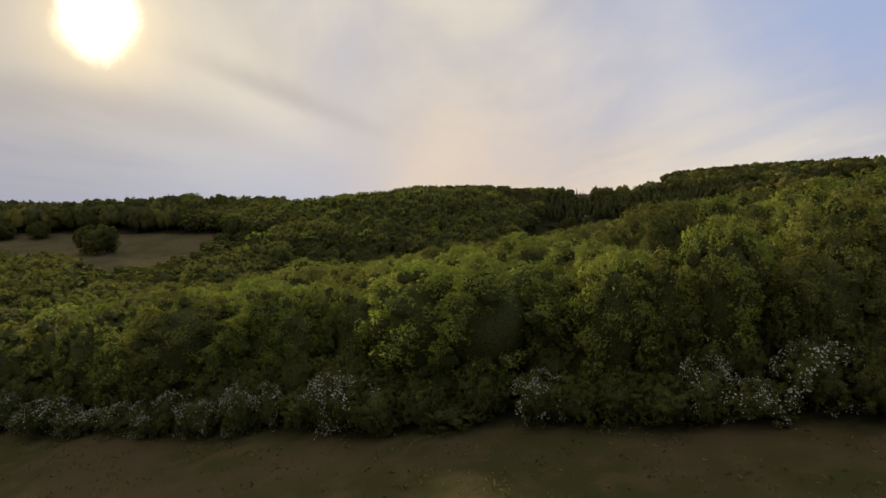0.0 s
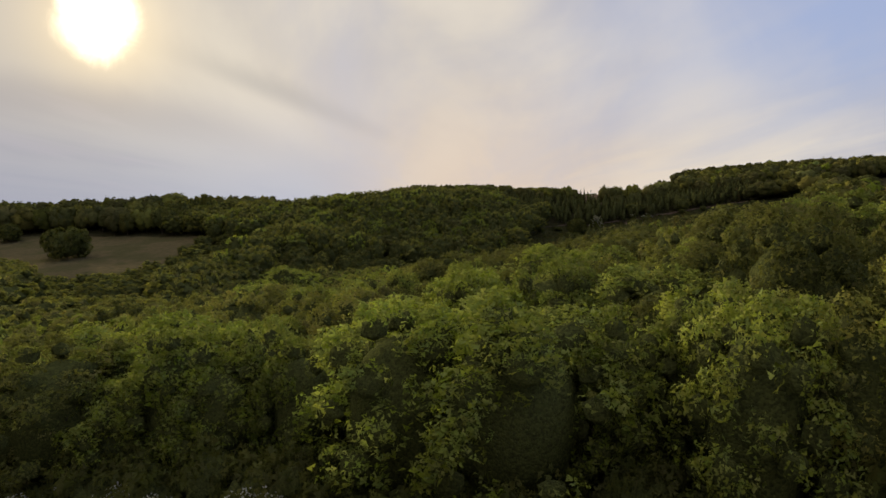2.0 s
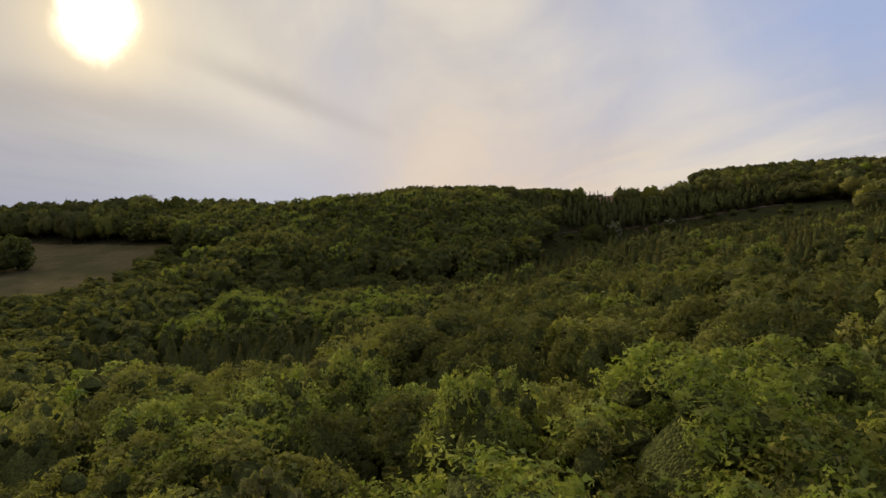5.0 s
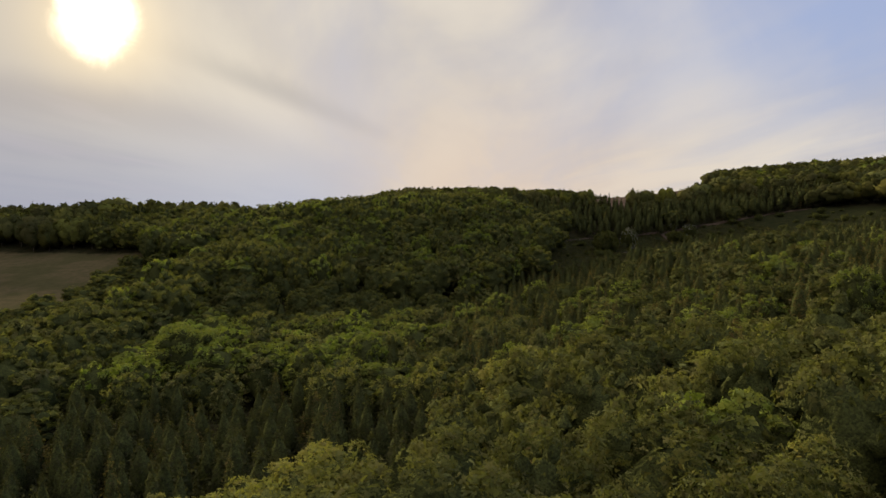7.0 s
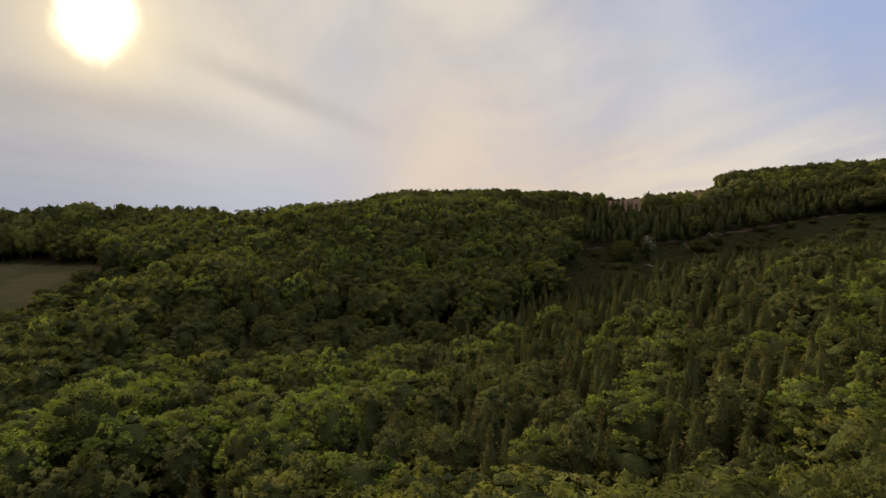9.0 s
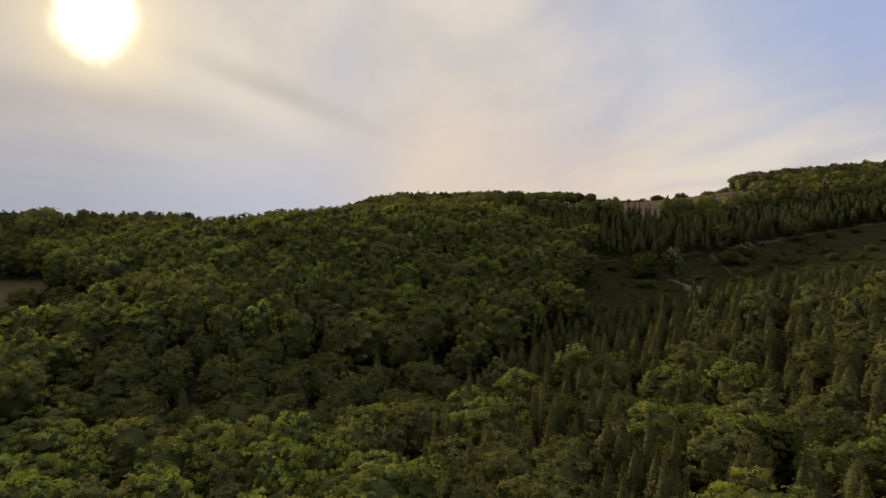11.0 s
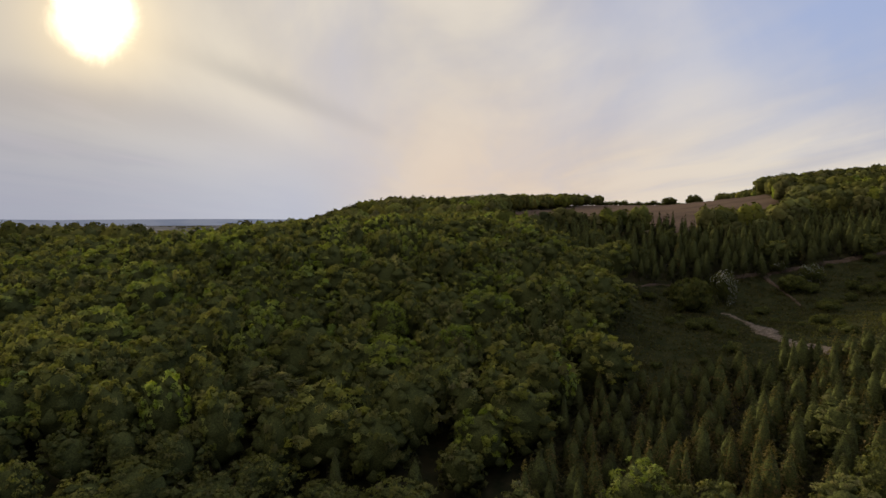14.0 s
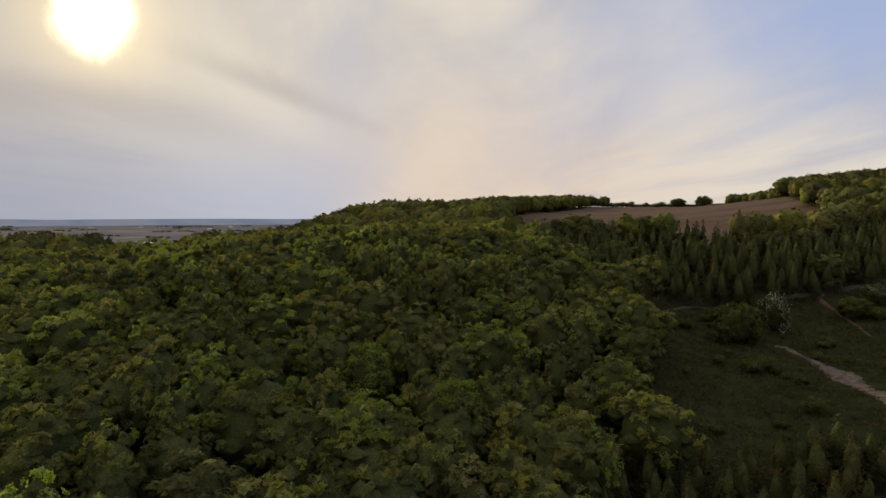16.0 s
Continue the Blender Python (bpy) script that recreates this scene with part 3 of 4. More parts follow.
def far_wood(x, y):
    """The woods past the middle ground, as deep as one can look into them."""
    east = (x > 0) & (y < 470) & (x < 250) & (x < 0.72 * (y - 20))
    top = (x > np.where(y > 520, -76, -95)) & (y >= 425) & (y < 660) & (x < 0.78 * y)
    back = (x > 40) & (y >= 660) & (y < 985) & (x < 0.5 * y) & ~((x > 150) & (y > 925)) & (np.sin(x * 0.9) * np.sin(y * 0.7) > -0.15)
    west = (x <= 0) & (y < np.where(x < -150, 455, 515)) & (x > -330) & (x > -0.78 * y)
    return outside(x, y, *OPEN, MIXED, YOUNG, BELT) & ~core(x, y) & (east | top | back | west)


OPEN = [PASTURE, PLOUGH, CLEARING, GLADE]


def plant_woods():
    rng = np.random.default_rng(7)
    rows = []

    def add(spots, choose):
        for x, y in spots:
            if any((x - a) ** 2 + (y - b) ** 2 < q * q for a, b, q in KEEP_CLEAR):
                continue
            kind, lo, hi = choose(x, y, rng.uniform())
            rows.append((kind, rng.uniform(lo, hi), x, y, rng.uniform(0, 6.28), rng.choice([0.78, 0.95, 1.1, 1.35]) * rng.uniform(0.92, 1.08), rng.uniform()))

    def broad(x, y, u):
        if y < 130:
            tall = 1.2 if x > 30 else 0
            if x > 27 and y < 88 and u > 0.55:
                return ("cone", 12, 16.5)
            if x > 14 and y < 92:
                return ("dusk" if u < 0.22 else "broad" if u < 0.5 else "ash", 12 + tall, 16 + tall)
            if y > 92 and x > 0:
                return ("dusk" if u < (0.24 if y < 105 else 0.64) else "larch" if u < 0.69 and y > 105 else "slim" if u < 0.72 and y > 105 else "broad" if u < (0.54 if y < 105 else 0.92) else "ash", 12, 16)
            if y > 92:
                return ("slim" if u < 0.14 else "larch" if u < 0.18 else "dusk" if u < 0.32 else "broad" if u < 0.68 else "bright" if u < 0.74 else "ash", 12, 15.5)
            if -25 < x < 8 and y < 86:
                return ("bright" if u < 0.25 else "slim" if u < 0.31 else "ash", 12 + tall, 16.5 + tall)
            return ("ash" if u > (0.72 if x > 10 and y > 66 else 0.6) or u < 0.1 else "slim" if u > 0.39 else "broad", 12 + tall, 16.5 + tall)
        if -130 < x < -92 and 200 < y < 345:
            return ("broad" if u < 0.6 else "dusk", 5.0, 8.0)
        if x < -100 and y < 256:
            return ("broad", 13, 16) if x < -0.63 * y else ("broad", 5.0, 7.5)
        if x < -0.5 * (y - 45) - 8 and 128 < y < 262:
            low = float(np.clip(20.5 - 0.149 * (y - 45) - ground_z(x, y), 4.5, 12.5))
            return ("slim" if u < 0.15 else "broad", low * 0.85, low)
        if 138 < y < 200 and x > 48:
            return ("dusk" if u < 0.6 else "larch", 4.5, 7.0)
        if y < 165 and x > 0:
            return ("ash" if u < 0.05 else "dusk" if u < 0.76 else "larch" if u < 0.82 else "broad", 12, 15.5)
        if y < 196 and x > 10:
            return ("ash" if u < 0.10 else "dusk" if u < 0.72 else "broad", 7.5, 10.5)
        if y < 196:
            return ("cone" if u < 0.30 else "larch" if u < 0.38 else "slim" if u < 0.50 else "broad", 7.5, 11)
        if y < 250 and x >= -62:
            return ("slim" if u < 0.18 else "bright" if u < 0.48 else "ash" if u < 0.92 else "broad", 9.5, 12.5)
        # more dark trees here put the shade of the hollow into leaf colour
        if y < 290 and x >= -70:
            return ("dusk" if u < 0.66 else "slim" if u < 0.76 else "cone" if u < 0.86 else "broad", 7, 10.5)
        if y >= 285 and -130 < x < 40:
            return ("ash" if u < 0.13 else "slim" if u < 0.26 else "bright" if u < 0.30 else "dusk" if u < (0.48 if y < 315 else 0.34) else "ash" if u < (0.48 if y < 315 else 0.58) else "broad", 12, 15.5)
        return ("slim" if u < 0.12 else "bright" if u < 0.17 else "broad", 9.5, 15.5)

    add(spots_in(rng, 6.9, (-165, 145, 30, 132), lambda x, y: outside(x, y, *OPEN, MIXED, YOUNG, BELT, SPRUCE) & core(x, y) & (y < 130), 0.19, 9.0), broad)
    add(spots_in(rng, 7.5, (-165, 145, 132, 285), lambda x, y: outside(x, y, *OPEN, MIXED, YOUNG, BELT, SPRUCE) & core(x, y) & (y < 281), 0.19, 9.0), broad)
    add(spots_in(rng, 8.7, (-165, 145, 285, 425), lambda x, y: outside(x, y, *OPEN, MIXED, YOUNG, BELT, SPRUCE) & core(x, y), 0.17, 9.0), broad)
    add(spots_in(rng, 4.2, (-68, 16, 140, 184), lambda x, y: side_of(x, y, SPRUCE), 0.22), lambda x, y, u: ("cone", 6.5, 10.0) if u < 0.9 else ("larch", 7, 10))
    add(spots_in(rng, 4.9, (-12, 230, 180, 300), lambda x, y: side_of(x, y, MIXED) & outside(x, y, YOUNG, GLADE), 0.26),
        lambda x, y, u: ("larch", 9, 12.5) if u < 0.42 else ("cone", 8.5, 13) if u < 0.80 else ("slim", 9, 12.5) if u < 0.86 else ("dusk", 8, 11) if u < 0.95 else ("ash", 9, 12))
    add(spots_in(rng, 3.8, (10, 240, 280, 332), lambda x, y: side_of(x, y, YOUNG), 0.28),
        lambda x, y, u: ("cone", 5.5 + 2.2 * (x > 66), 8.5 + 2.2 * (x > 66)) if u < 0.62 else ("larch", 5.5, 9.0))
    add(spots_in(rng, 4.4, (20, 265, 394, 476), lambda x, y: side_of(x, y, BELT), 0.34),
        lambda x, y, u: ("cone", 7.5, 13) if u < 0.88 else ("dusk", 8, 11) if u < 0.91 else ("larch", 8, 12))
    add(spots_in(rng, 9.6, (-420, 420, 30, 1000), far_wood), lambda x, y, u: ("broad" if u < 0.5 else "dusk", 14.5, 18) if x < -110 and 365 < y < 440 else ("dusk", 15, 17.5) if -150 < x < -55 and 425 < y < 462 and math.sin(x * 0.085 + 0.6) > 0.1 else ("slim" if u < 0.06 else "ash" if u < 0.12 else "dusk" if u < (0.75 if x > 150 else 0.35) else "broad", 11, 15))
    add(spots_in(rng, 9.0, (-165, -62, 522, 572), lambda x, y: np.sin(x * 0.07 + 1) > -0.4), lambda x, y, u: ("dusk", 12.5, 16))
    things, near, mid, far = [], {}, {}, {}
    for row in rows:
        kind, h, x, y, *_ = row
        if y < 92 and abs(x) < 46 or y < 130 and abs(x) < 26:
            things.append(row)
        elif 70 < y < 288 and abs(x - 8) < 62 and x < 0.45 * y + 12:
            near.setdefault(kind, []).append(row)
        elif y < 425 and abs(x) < min(175, 0.80 * (y + 12) + 12):
            mid.setdefault(kind, []).append(row)
        else:
            far.setdefault(kind, []).append(row)
    for kind, h, x, y, turn, wide, u in things:
        forms = FINE[kind].forms
        k = int(u * len(forms))
        sz = h / forms[k][0][:, 2].max()
        plant(kind, k, x, y, turn, wide * (0.5 + 0.5 * sz), sz)
    for name, lod, rows_by in (("middle_wood", NEAR, near), ("wood", MID, mid), ("distant_wood", FAR, far)):
        for kind, planted in rows_by.items():
            vs, fs, tint, ids, lies, at = [], [], [], [], [], 0
            for _, h, x, y, turn, wide, u in planted:
                forms = lod[kind].forms
                v, f, body, lie = forms[int(u * len(forms))]
                sz = h / v[:, 2].max()
                s = wide * (0.5 + 0.5 * sz)
                tv, tf = STEM[0] * [h * 0.014, h * 0.014, h * 0.8], STEM[1]
                v, f = np.concatenate([v * [s, s, sz], tv]), np.concatenate([f, tf + len(v)])
                c, q = math.cos(turn), math.sin(turn)
                z = float(ground_z(x, y))
                vs.append(np.stack([v[:, 0] * c - v[:, 1] * q + x, v[:, 0] * q + v[:, 1] * c + y, v[:, 2] + z], 1))
                lie = np.concatenate([lie, np.column_stack([unit(STEM[0] * [1, 1, 0] + [0, 0, 0.01]), np.zeros(len(STEM[0]))])])
                lies.append(np.stack([lie[:, 0] * c - lie[:, 1] * q, lie[:, 0] * q + lie[:, 1] * c, lie[:, 2]], 1))
                fs.append(f + at)
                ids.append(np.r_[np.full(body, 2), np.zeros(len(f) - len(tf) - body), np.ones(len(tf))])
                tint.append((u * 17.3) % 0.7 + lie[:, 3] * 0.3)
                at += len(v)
            me = mesh_from(name, np.concatenate(vs), np.concatenate(fs), [lod[kind].leaf, BARK, INNER_SHADE], np.concatenate(ids), {"tint": np.concatenate(tint)}, normals=np.concatenate(lies))
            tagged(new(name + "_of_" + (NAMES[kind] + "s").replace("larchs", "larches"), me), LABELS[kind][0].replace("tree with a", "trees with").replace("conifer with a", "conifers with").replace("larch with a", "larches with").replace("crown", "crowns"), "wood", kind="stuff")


STEM = tube([(0, 0, -0.05), (0, 0, 1)], [1.0, 0.3], 3)
# single trees that stand out
KEEP_CLEAR = [(-3.2, 65, 9.0), (11, 60, 4.5), (25, 66, 5.0), (38, 60, 4.5), (-49.6, 211, 7.0), (8.5, 321, 5.0), (-24.5, 302, 6.5), (-7, 333, 5.0)]
plant("bright", 0, -2.4, 64.0, 0.4, 1.40, 1.13, "tall broadleaf tree with a bright fresh green domed crown")
plant("ash", 1, 11.5, 60, 1.9, 0.9, 0.93)
plant("dusk", 2, 25, 66.5, 2.2, 1.05, 1.24, "tall dark oak with a dense rounded crown")
plant("ash", 3, 38.5, 60, 4.0, 1.05, 1.2)
plant("ash", 0, -49.6, 211, 0.9, 1.35, 1.05, "broad rounded tree with a light olive green crown")
plant("bright", 1, 8.5, 321, 1.1, 1.0, 0.98, "tree with a bright fresh green crown on the hillside")
plant("slim", 1, -24.5, 302, 2.1, 2.0, 0.90, "broad pale grey-green tree on the hillside")
plant("bright", 2, -7, 333, 3.1, 1.0, 0.92, "tree with a bright fresh green crown on the hillside")
plant_woods()


def part(name, mesh, parent, label="", scale=(1, 1, 1)):
    ob = new(name, mesh)
    ob.parent = parent
    ob.scale = scale
    if label:
        tagged(ob, label)
    return ob


# oaks that stand free: wide crowns down to the ground
# their shade against the sun is put into this darker leaf colour
BACKLIT_OAK = leaf_material("backlit_oak_leaf", (0.040, 0.046, 0.015), (0.110, 0.115, 0.030), 0.12, 0.25)
OAK = [broad_crown(np.random.default_rng(60 + i), 10, 6.6, 3800, 0.46, 30, 0, -0.10, ragged=0.45) for i in range(3)]
OAK_CROWN = [crown_mesh("oak_crown", form, BACKLIT_OAK) for form in OAK]
OAK_TRUNK = mesh_from("oak_trunk", *trunk_mesh(np.random.default_rng(66), 10, 6.0), [BARK], flat=False)


def free_oak(form, x, y, wide, high, label, name):
    foot = new(name)
    foot.matrix_basis = Matrix.Translation((x, y, float(ground_z(x, y)))) @ Matrix.Rotation(form * 1.7 + x, 4, "Z")
    tall, r = OAK[form][0][:, 2].max(), abs(OAK[form][0][:, :2]).max()
    s = (wide / 2 / r, wide / 2 / r, high / tall)
    part("trunk", OAK_TRUNK, foot, "", s)
    part("crown", OAK_CROWN[form], foot, "", s)
    return tagged(foot, label, "tree")


free_oak(0, -189, 321, 24.0, 17.0, "lone broad oak with a wide dark crown on pasture", "field_oak")
free_oak(1, -284, 378, 19.0, 13.0, "broad dark tree at the edge of the pasture", "pasture_tree")
free_oak(2, -262, 380, 15.0, 11.5, "rounded dark tree at the edge of the pasture", "pasture_tree")
free_oak(1, 318, 925, 24.0, 13.5, "rounded dark tree on the skyline above ploughed soil", "skyline_tree")
free_oak(2, 279, 905, 20.0, 10.5, "low rounded tree on the skyline above ploughed soil", "skyline_tree")
free_oak(0, 80, 374, 13.0, 10.5, "dark bushy tree on the rough slope of the clearing", "clearing_tree")
free_oak(2, 118, 386, 10.0, 5.5, "low spreading thorn tree on the slope", "clearing_tree")


# ---- hawthorns in blossom and other shrubs ----
def shrub_form(seed, h, r, leaves, flowers, size):
    rng = np.random.default_rng(seed)
    leaf = broad_crown(rng, h, r, leaves, size, 15, 0, 0.0, ragged=0.6)
    k = flowers
    pick = rng.integers(len(leaf[0]) - leaves, len(leaf[0]) - 3, k)
    spot = leaf[0][pick]
    out = unit(spot - [0, 0, h * 0.4])
    patch = np.sin(spot[:, 0] * 2.1 + seed) + np.sin(spot[:, 1] * 2.3) + np.sin(spot[:, 2] * 1.9 + 1)
    keep = patch > -0.1
    bloom = sprays(rng, spot[keep] + out[keep] * 0.14, out[keep], size * 0.30, 0.8, 0.7)
    return leaf, bloom


SHRUBS = [shrub_form(80 + i, 4.2, 2.7, 1300, 2600, 0.26) for i in range(4)]
LEAF_THORN = leaf_material("hawthorn_leaf", (0.040, 0.046, 0.016), (0.115, 0.120, 0.034), 0.35, 0.12)
SHRUB_LEAF = [crown_mesh("shrub_foliage", a, LEAF_THORN) for a, _ in SHRUBS]
SHRUB_BLOOM = [mesh_from("shrub_blossom", *c, [BLOSSOM]) for _, c in SHRUBS]
SHRUB_STEM = mesh_from("shrub_stems", *trunk_mesh(np.random.default_rng(90), 3.4, 2.2, 0.8, 6), [BARK], flat=False)


ROUGH = [crown_mesh("bush_foliage", broad_crown(np.random.default_rng(95 + i), 4.2, 2.7, 1000, 0.24, 12, 0, 0.0, ragged=0.6), LEAF_THORN) for i in range(4)]


def shrub(form, x, y, s, high, bloom, label, name="hawthorn", group="", rough=False):
    foot = new(name)
    foot.matrix_basis = Matrix.Translation((x, y, float(ground_z(x, y)) - 0.1)) @ Matrix.Rotation(x * 1.3 + y, 4, "Z")
    sc = (s, s, high)
    part("stems", SHRUB_STEM, foot, "", sc)
    part("foliage", (ROUGH if rough else SHRUB_LEAF)[form], foot, "", sc)
    if bloom:
        part("blossom", SHRUB_BLOOM[form], foot, "white may blossom", sc)
    return tagged(foot, label, "shrub", group)


def hedge():
    rng = np.random.default_rng(31)
    for k, x in enumerate(np.arange(-78, 48, 3.3)):
        px = x + rng.normal(0, 0.6)
        py = float(hedge_y(px)) + rng.normal(0.8, 0.9)
        white = rng.uniform() < (0.95 if px < -22 else 0.5)
        s, high = rng.uniform(0.75, 1.15), rng.uniform(0.65, 1.2)
        if white:
            shrub(k % 4, px, py, s, high, True, "hawthorn shrub in white blossom along the wood's edge", "hawthorn", "hawthorns along the wood")
        else:
            shrub(k % 4, px, py, s * 1.1, high, False, "dark green bushy shrub along the wood's edge", "shrub", "shrubs along the wood")
        shrub((k + 1) % 4, px + rng.normal(1.5, 0.8), py + rng.uniform(3.0, 5.0), 1.1, rng.uniform(1.0, 1.7), False,
              "dark green bushy shrub along the wood's edge", "shrub", "shrubs along the wood", k % 2 == 0)


hedge()
shrub(0, 93.7, 381.7, 1.35, 2.2, True, "tall hawthorn covered in white blossom on the rough slope")
shrub(1, 127, 391, 1.3, 1.3, True, "round hawthorn with white blossom beside the upper track")
shrub(2, 122, 402, 0.9, 1.0, True, "small hawthorn with white blossom in front of conifers")


def rough_shrubs():
    """Low bushes and bramble over the clearing."""
    rng = np.random.default_rng(33)
    for k in range(150):
        x, y = rng.uniform(36, 215), rng.uniform(318, 404)
        if not side_of(np.array(x), np.array(y), CLEARING) or any(math.hypot(x - a, y - b) < 5 for a, b in TRACKS[0] + TRACKS[1]):
            continue
        near_edge = x < 48 + (y - 318) * 0.25
        s = rng.uniform(0.35, 0.9) * (1.5 if near_edge else 1.0)
        shrub(k % 4, x, y, s, s * rng.uniform(0.5, 1.1), False, "low dark bush on the rough grass slope", "bush", "bushes of the clearing", True)


# ---- bare earth tracks on the slope ----
TRACKS = [[(58, 385), (73, 394), (88, 397), (110, 401), (124, 402), (150, 404), (200, 409)],
          [(88, 371), (89.5, 366), (87, 352), (84, 339), (83.5, 330), (88, 320), (98, 312)],
          [(112, 371), (113.5, 378), (115.5, 389), (116, 398), (121, 402)]]


def track(points, width, mat, label):
    pts = [np.array(p, float) for p in points]
    line = []
    for i in range(len(pts) - 1):
        a, b, c, d = pts[max(i - 1, 0)], pts[i], pts[i + 1], pts[min(i + 2, len(pts) - 1)]
        for s in np.arange(0, 1, 0.08):
            line.append(0.5 * (2 * b + (c - a) * s + (2 * a - 5 * b + 4 * c - d) * s * s + (3 * b - a - 3 * c + d) * s ** 3))
    line = np.array(line)
    rng = np.random.default_rng(len(points))
    d = unit(np.gradient(line, axis=0))
    n = np.stack([-d[:, 1], d[:, 0]], 1)
    cols = np.linspace(-1, 1, 7)
    w = width * np.linspace(0.25, 1.8, len(line)) * (0.75 + 0.3 * np.sin(np.arange(len(line)) * 0.23) + rng.normal(0, 0.22, len(line)))
    vs = []
    for j, c in enumerate(cols):
        p = line + n * (w * c)[:, None] / 2
        lift = 0.35 if abs(c) < 0.95 else -0.3
        vs.append(np.stack([p[:, 0], p[:, 1], ground_z(p[:, 0], p[:, 1]) + lift], 1))
    vs = np.stack(vs, 1).reshape(-1, 3)
    fs = [(i * 7 + j, i * 7 + j + 1, i * 7 + j + 8, i * 7 + j + 7) for i in range(len(line) - 1) for j in range(6)]
    tagged(new("track", mesh_from("track", vs, fs, [mat], flat=False)), label, "track", kind="structure")


CHALK = rough_material("chalky_earth", (0.050, 0.042, 0.028), (0.165, 0.130, 0.098), 0.9, bump=0.6)
EARTH = rough_material("brown_earth", (0.05, 0.036, 0.025), (0.11, 0.078, 0.055), 0.5, bump=0.5)
track(TRACKS[0], 2.6, EARTH, "brown earth track below the conifers")
track(TRACKS[1], 5.2, CHALK, "pale worn chalky earth track on the slope")
track(TRACKS[2], 1.5, EARTH, "narrow worn brown path across the slope")
rough_shrubs()


# ---- hedgerow on the skyline of the ploughed field ----
def hedgerow():
    rng = np.random.default_rng(41)
    for k, s in enumerate(np.linspace(0, 1, 26)):
        x, y = 190 + 150 * s, 915 + 12 * math.sin(s * 3)
        h = 3.0 if 0.6 < s else 5.0
        shrub(k % 4, x, y, rng.uniform(1.1, 1.9), h / 4.2 * rng.uniform(0.7, 1.4), False, "low dark hedge bush on the skyline", "hedge_bush", "hedge of the ploughed field", True)


hedgerow()


# ---- the plain beyond: sheds, copses and the hazy distance ----
def distance():
    m = bpy.data.materials.new("painted_haze")
    m.use_nodes = True
    n = Nodes(m.node_tree)
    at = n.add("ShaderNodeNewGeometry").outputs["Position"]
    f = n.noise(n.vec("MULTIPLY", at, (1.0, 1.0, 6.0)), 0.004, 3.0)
    # distant haze painted as a blue-grey glow on an added ring
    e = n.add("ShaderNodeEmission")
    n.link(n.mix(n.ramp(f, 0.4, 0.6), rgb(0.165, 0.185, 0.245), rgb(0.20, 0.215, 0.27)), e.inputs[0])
    n.link(e.outputs[0], n.add("ShaderNodeOutputMaterial").inputs[0])
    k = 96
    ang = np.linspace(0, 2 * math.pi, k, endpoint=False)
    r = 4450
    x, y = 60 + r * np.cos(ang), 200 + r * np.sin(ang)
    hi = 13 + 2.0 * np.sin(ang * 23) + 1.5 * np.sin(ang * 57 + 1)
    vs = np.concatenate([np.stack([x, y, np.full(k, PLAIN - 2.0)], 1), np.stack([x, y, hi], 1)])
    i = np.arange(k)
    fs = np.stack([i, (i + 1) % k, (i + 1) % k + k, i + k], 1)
    tagged(new("backdrop", mesh_from("backdrop", vs, fs, [m])), "backdrop of distance with painted blue-grey haze at the horizon", "backdrop", kind="structure")


distance()
PALE = rough_material("pale_cladding", (0.40, 0.40, 0.40), (0.55, 0.55, 0.54), 0.05)


def shed(x, y, w, d, h, turn):
    """A long low shed with a shallow gabled roof."""
    foot = new("shed")
    foot.matrix_basis = Matrix.Translation((x, y, float(ground_z(x, y)))) @ Matrix.Rotation(turn, 4, "Z")
    for name, pts in (("wall", [(-w / 2, 0), (w / 2, 0), (w / 2, h), (-w / 2, h)]), ("roof", [(-w / 2 - 1, h), (w / 2 + 1, h), (w / 2 + 1, h + 0.4), (0, h + w * 0.12), (-w / 2 - 1, h + 0.4)])):
        k = len(pts)
        bm = bmesh.new()
        front = [bm.verts.new((a, -d / 2, c)) for a, c in pts]
        rear = [bm.verts.new((a, d / 2, c)) for a, c in pts]
        bm.faces.new(front)
        bm.faces.new(rear[::-1])
        for q in range(k):
            bm.faces.new((front[q], rear[q], rear[(q + 1) % k], front[(q + 1) % k]))
        bmesh.ops.recalc_face_normals(bm, faces=bm.faces)
        me = bpy.data.meshes.new(name)
        bm.to_mesh(me)
        bm.free()
        me.materials.append(PALE)
        part(name, me, foot)
    tagged(foot, "long pale shed far off on the plain", "shed", "sheds on the plain")


shed_rng = np.random.default_rng(51)
for k in range(10):
    sy = shed_rng.uniform(1500, 3600)
    sx = -shed_rng.uniform(0.18, 0.74) * (sy - 229)
    shed(sx, sy, shed_rng.uniform(10, 16), shed_rng.uniform(18, 36), shed_rng.uniform(3, 5), shed_rng.uniform(1.0, 2.1))


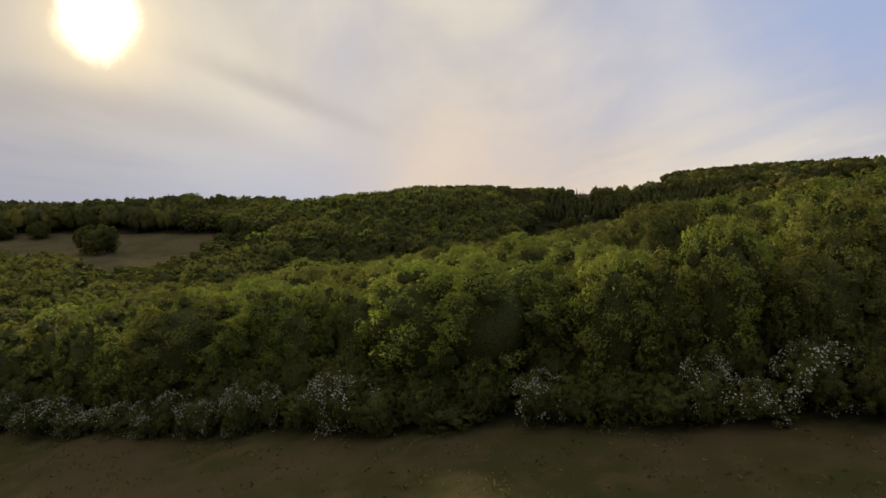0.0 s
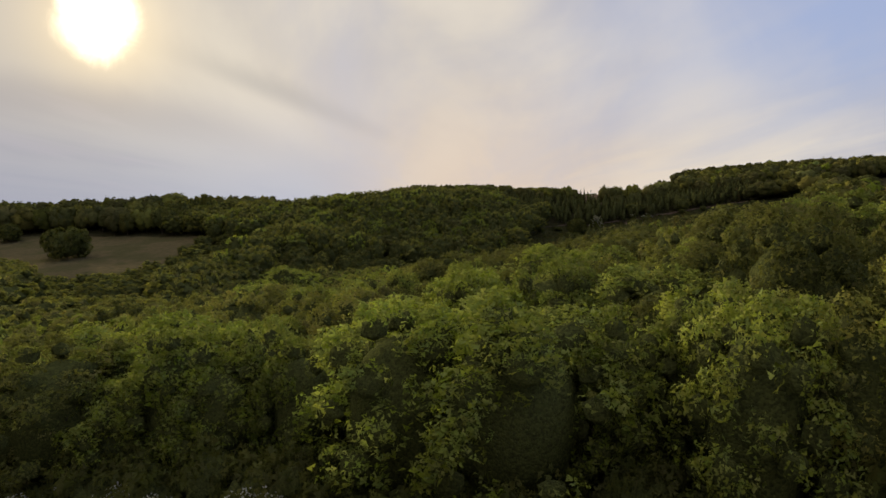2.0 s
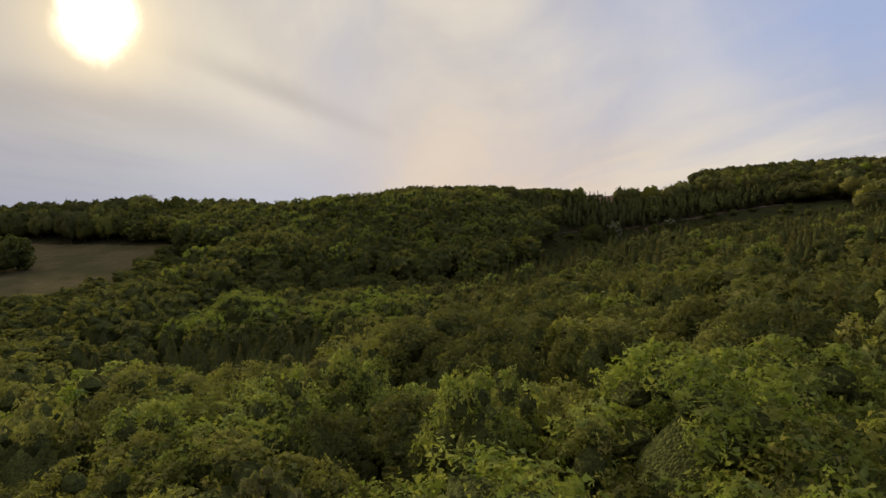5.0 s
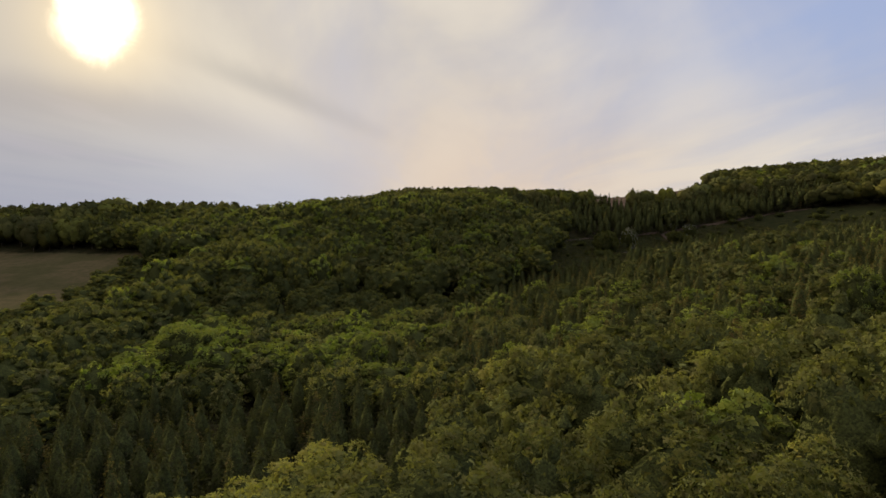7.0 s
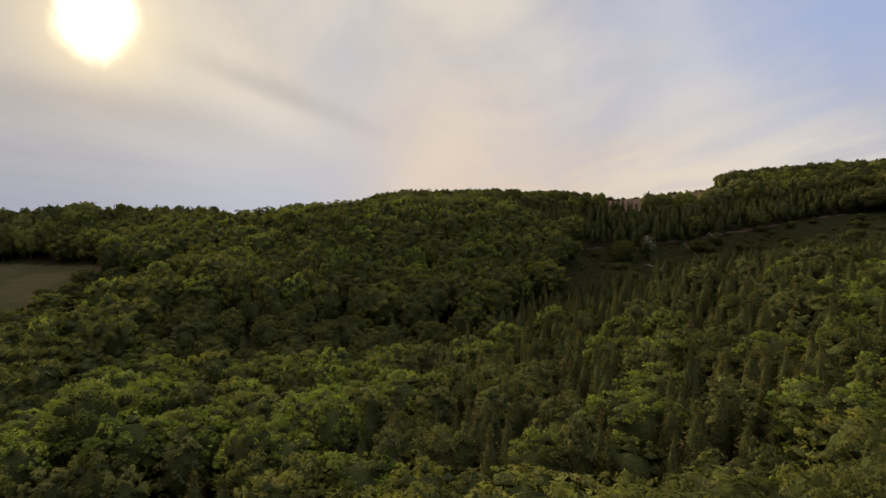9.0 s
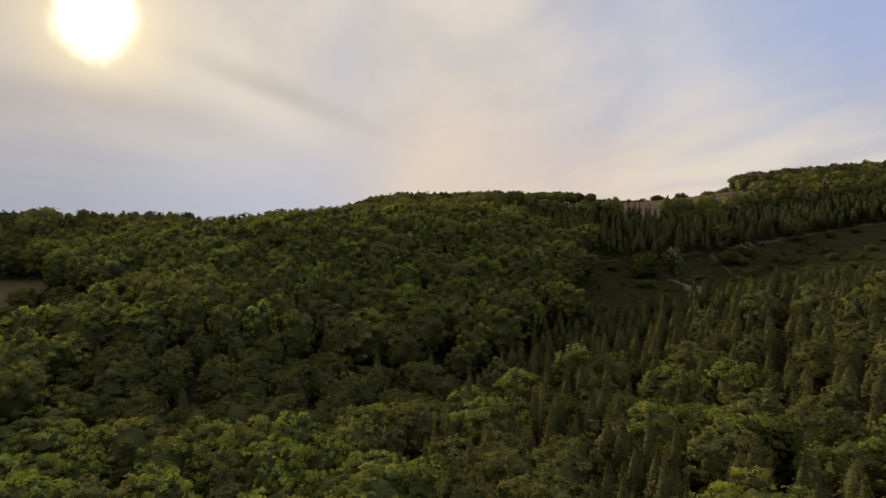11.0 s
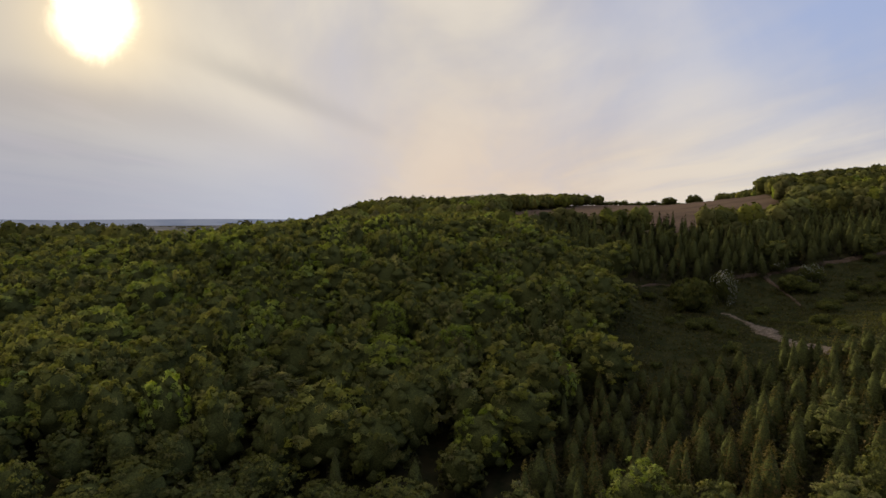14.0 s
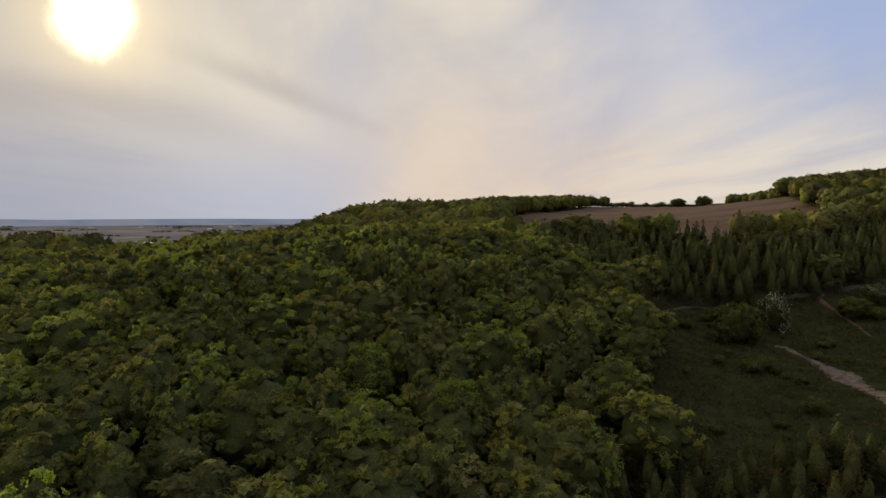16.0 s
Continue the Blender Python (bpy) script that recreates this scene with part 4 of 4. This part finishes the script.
def plain_copses():
    rng = np.random.default_rng(52)
    vs, fs, tint, at = [], [], [], 0
    forms = FAR["broad"].forms
    for k in range(80):
        y0 = rng.uniform(900, 3900) if k > 30 else rng.uniform(620, 900)
        x0 = -rng.uniform(0.1, 0.78) * (y0 - 229)
        for q in range(rng.integers(2, 6)):
            v, f, _, _ = forms[rng.integers(len(forms))]
            x, y = x0 + q * rng.uniform(14, 24), y0 + rng.normal(0, 6)
            s = rng.uniform(0.7, 1.1)
            pick = np.r_[np.arange(len(f) // 2), np.arange(len(f) - 40, len(f))] if y0 > 900 else np.arange(len(f))
            vs.append(v * [s * 1.5, s * 1.2, s * 0.5] + [x, y, float(ground_z(x, y))])
            fs.append(f[pick] + at)
            tint.append(np.full(len(v), rng.uniform()))
            at += len(v)
    # grey-green willow leaf used on these trees in place of haze
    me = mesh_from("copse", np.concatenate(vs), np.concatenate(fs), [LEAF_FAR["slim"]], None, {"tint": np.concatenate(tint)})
    tagged(new("copses_on_the_plain", me), "dark copses and tree lines scattered over the plain", "copse", kind="stuff")


plain_copses()


# ---- tufts of rough grass and dock on the meadow ----
def tufts():
    rng = np.random.default_rng(61)
    k = 9000
    x = rng.uniform(-70, 60, k)
    y = hedge_y(x) - rng.uniform(0, 30, k) ** 1.0
    clump = np.sin(x * 0.6) * np.sin(y * 0.8 + 1) + rng.normal(0, 0.5, k)
    x, y = x[clump > 0.1], y[clump > 0.1]
    n = len(x)
    spot = np.stack([x, y, ground_z(x, y) + 0.10], 1)
    v, f = sprays(rng, spot, np.tile([0.0, -0.6, 0.5], (n, 1)), 0.22, 0.4, 0.8)
    dry = leaf_material("dry_grass", (0.055, 0.055, 0.020), (0.16, 0.13, 0.06), 0.3)
    me = mesh_from("grass_tufts", v, f, [dry], None, {"tint": np.repeat(rng.uniform(0, 1, n), 3)})
    tagged(new("grass_tufts", me), "tufts of dry rough grass on the meadow", "grass", kind="stuff")


tufts()


def herbage():
    rng = np.random.default_rng(62)
    k = 60000
    x, y = rng.uniform(32, 160, k), rng.uniform(312, 408, k)
    thick = noise_field(x, y)
    keep = side_of(x, y, CLEARING) & (rng.uniform(0, 1, k) < thick) & (far_from(x, y, TRACKS[1]) > 2.2)
    x, y, thick = x[keep], y[keep], thick[keep]
    n = len(x)
    spot = np.stack([x, y, ground_z(x, y) + 0.15 + 0.35 * thick * rng.uniform(0, 1, n)], 1)
    v, f = sprays(rng, spot, np.tile([0.0, -0.5, 0.7], (n, 1)), 0.34, 0.5, 0.7)
    rough = leaf_material("bracken", (0.026, 0.028, 0.010), (0.085, 0.072, 0.030), 0.25)
    me = mesh_from("herbage", v, f, [rough], None, {"tint": np.repeat(np.clip(thick * 0.7 + rng.uniform(0, 0.3, n), 0, 0.98), 3)})
    tagged(new("rough_herbage", me), "rough grass, bracken and bramble on the shaded slope", "undergrowth", kind="stuff")


def noise_field(x, y):
    return np.clip(0.5 + 0.35 * np.sin(x * 0.31 + np.sin(y * 0.23) * 2) * np.sin(y * 0.27 + 1) + 0.25 * np.sin(x * 0.9 + y * 0.7), 0.12, 1)


def far_from(x, y, line):
    best = np.full(np.shape(x), 1e9)
    for (ax, ay), (bx, by) in zip(line, line[1:]):
        s = np.clip(((x - ax) * (bx - ax) + (y - ay) * (by - ay)) / ((bx - ax) ** 2 + (by - ay) ** 2), 0, 1)
        best = np.minimum(best, np.hypot(x - ax - s * (bx - ax), y - ay - s * (by - ay)))
    return best


herbage()
for dx, dy, ds in ((-5.5, 38, 0.40), (9.5, 34, 0.35), (12.5, 33, 0.3), (-10, 33, 0.3)):
    shrub(2, dx, dy, ds, ds * 0.5, False, "low patch of dock and bramble on the meadow", "bramble_patch")
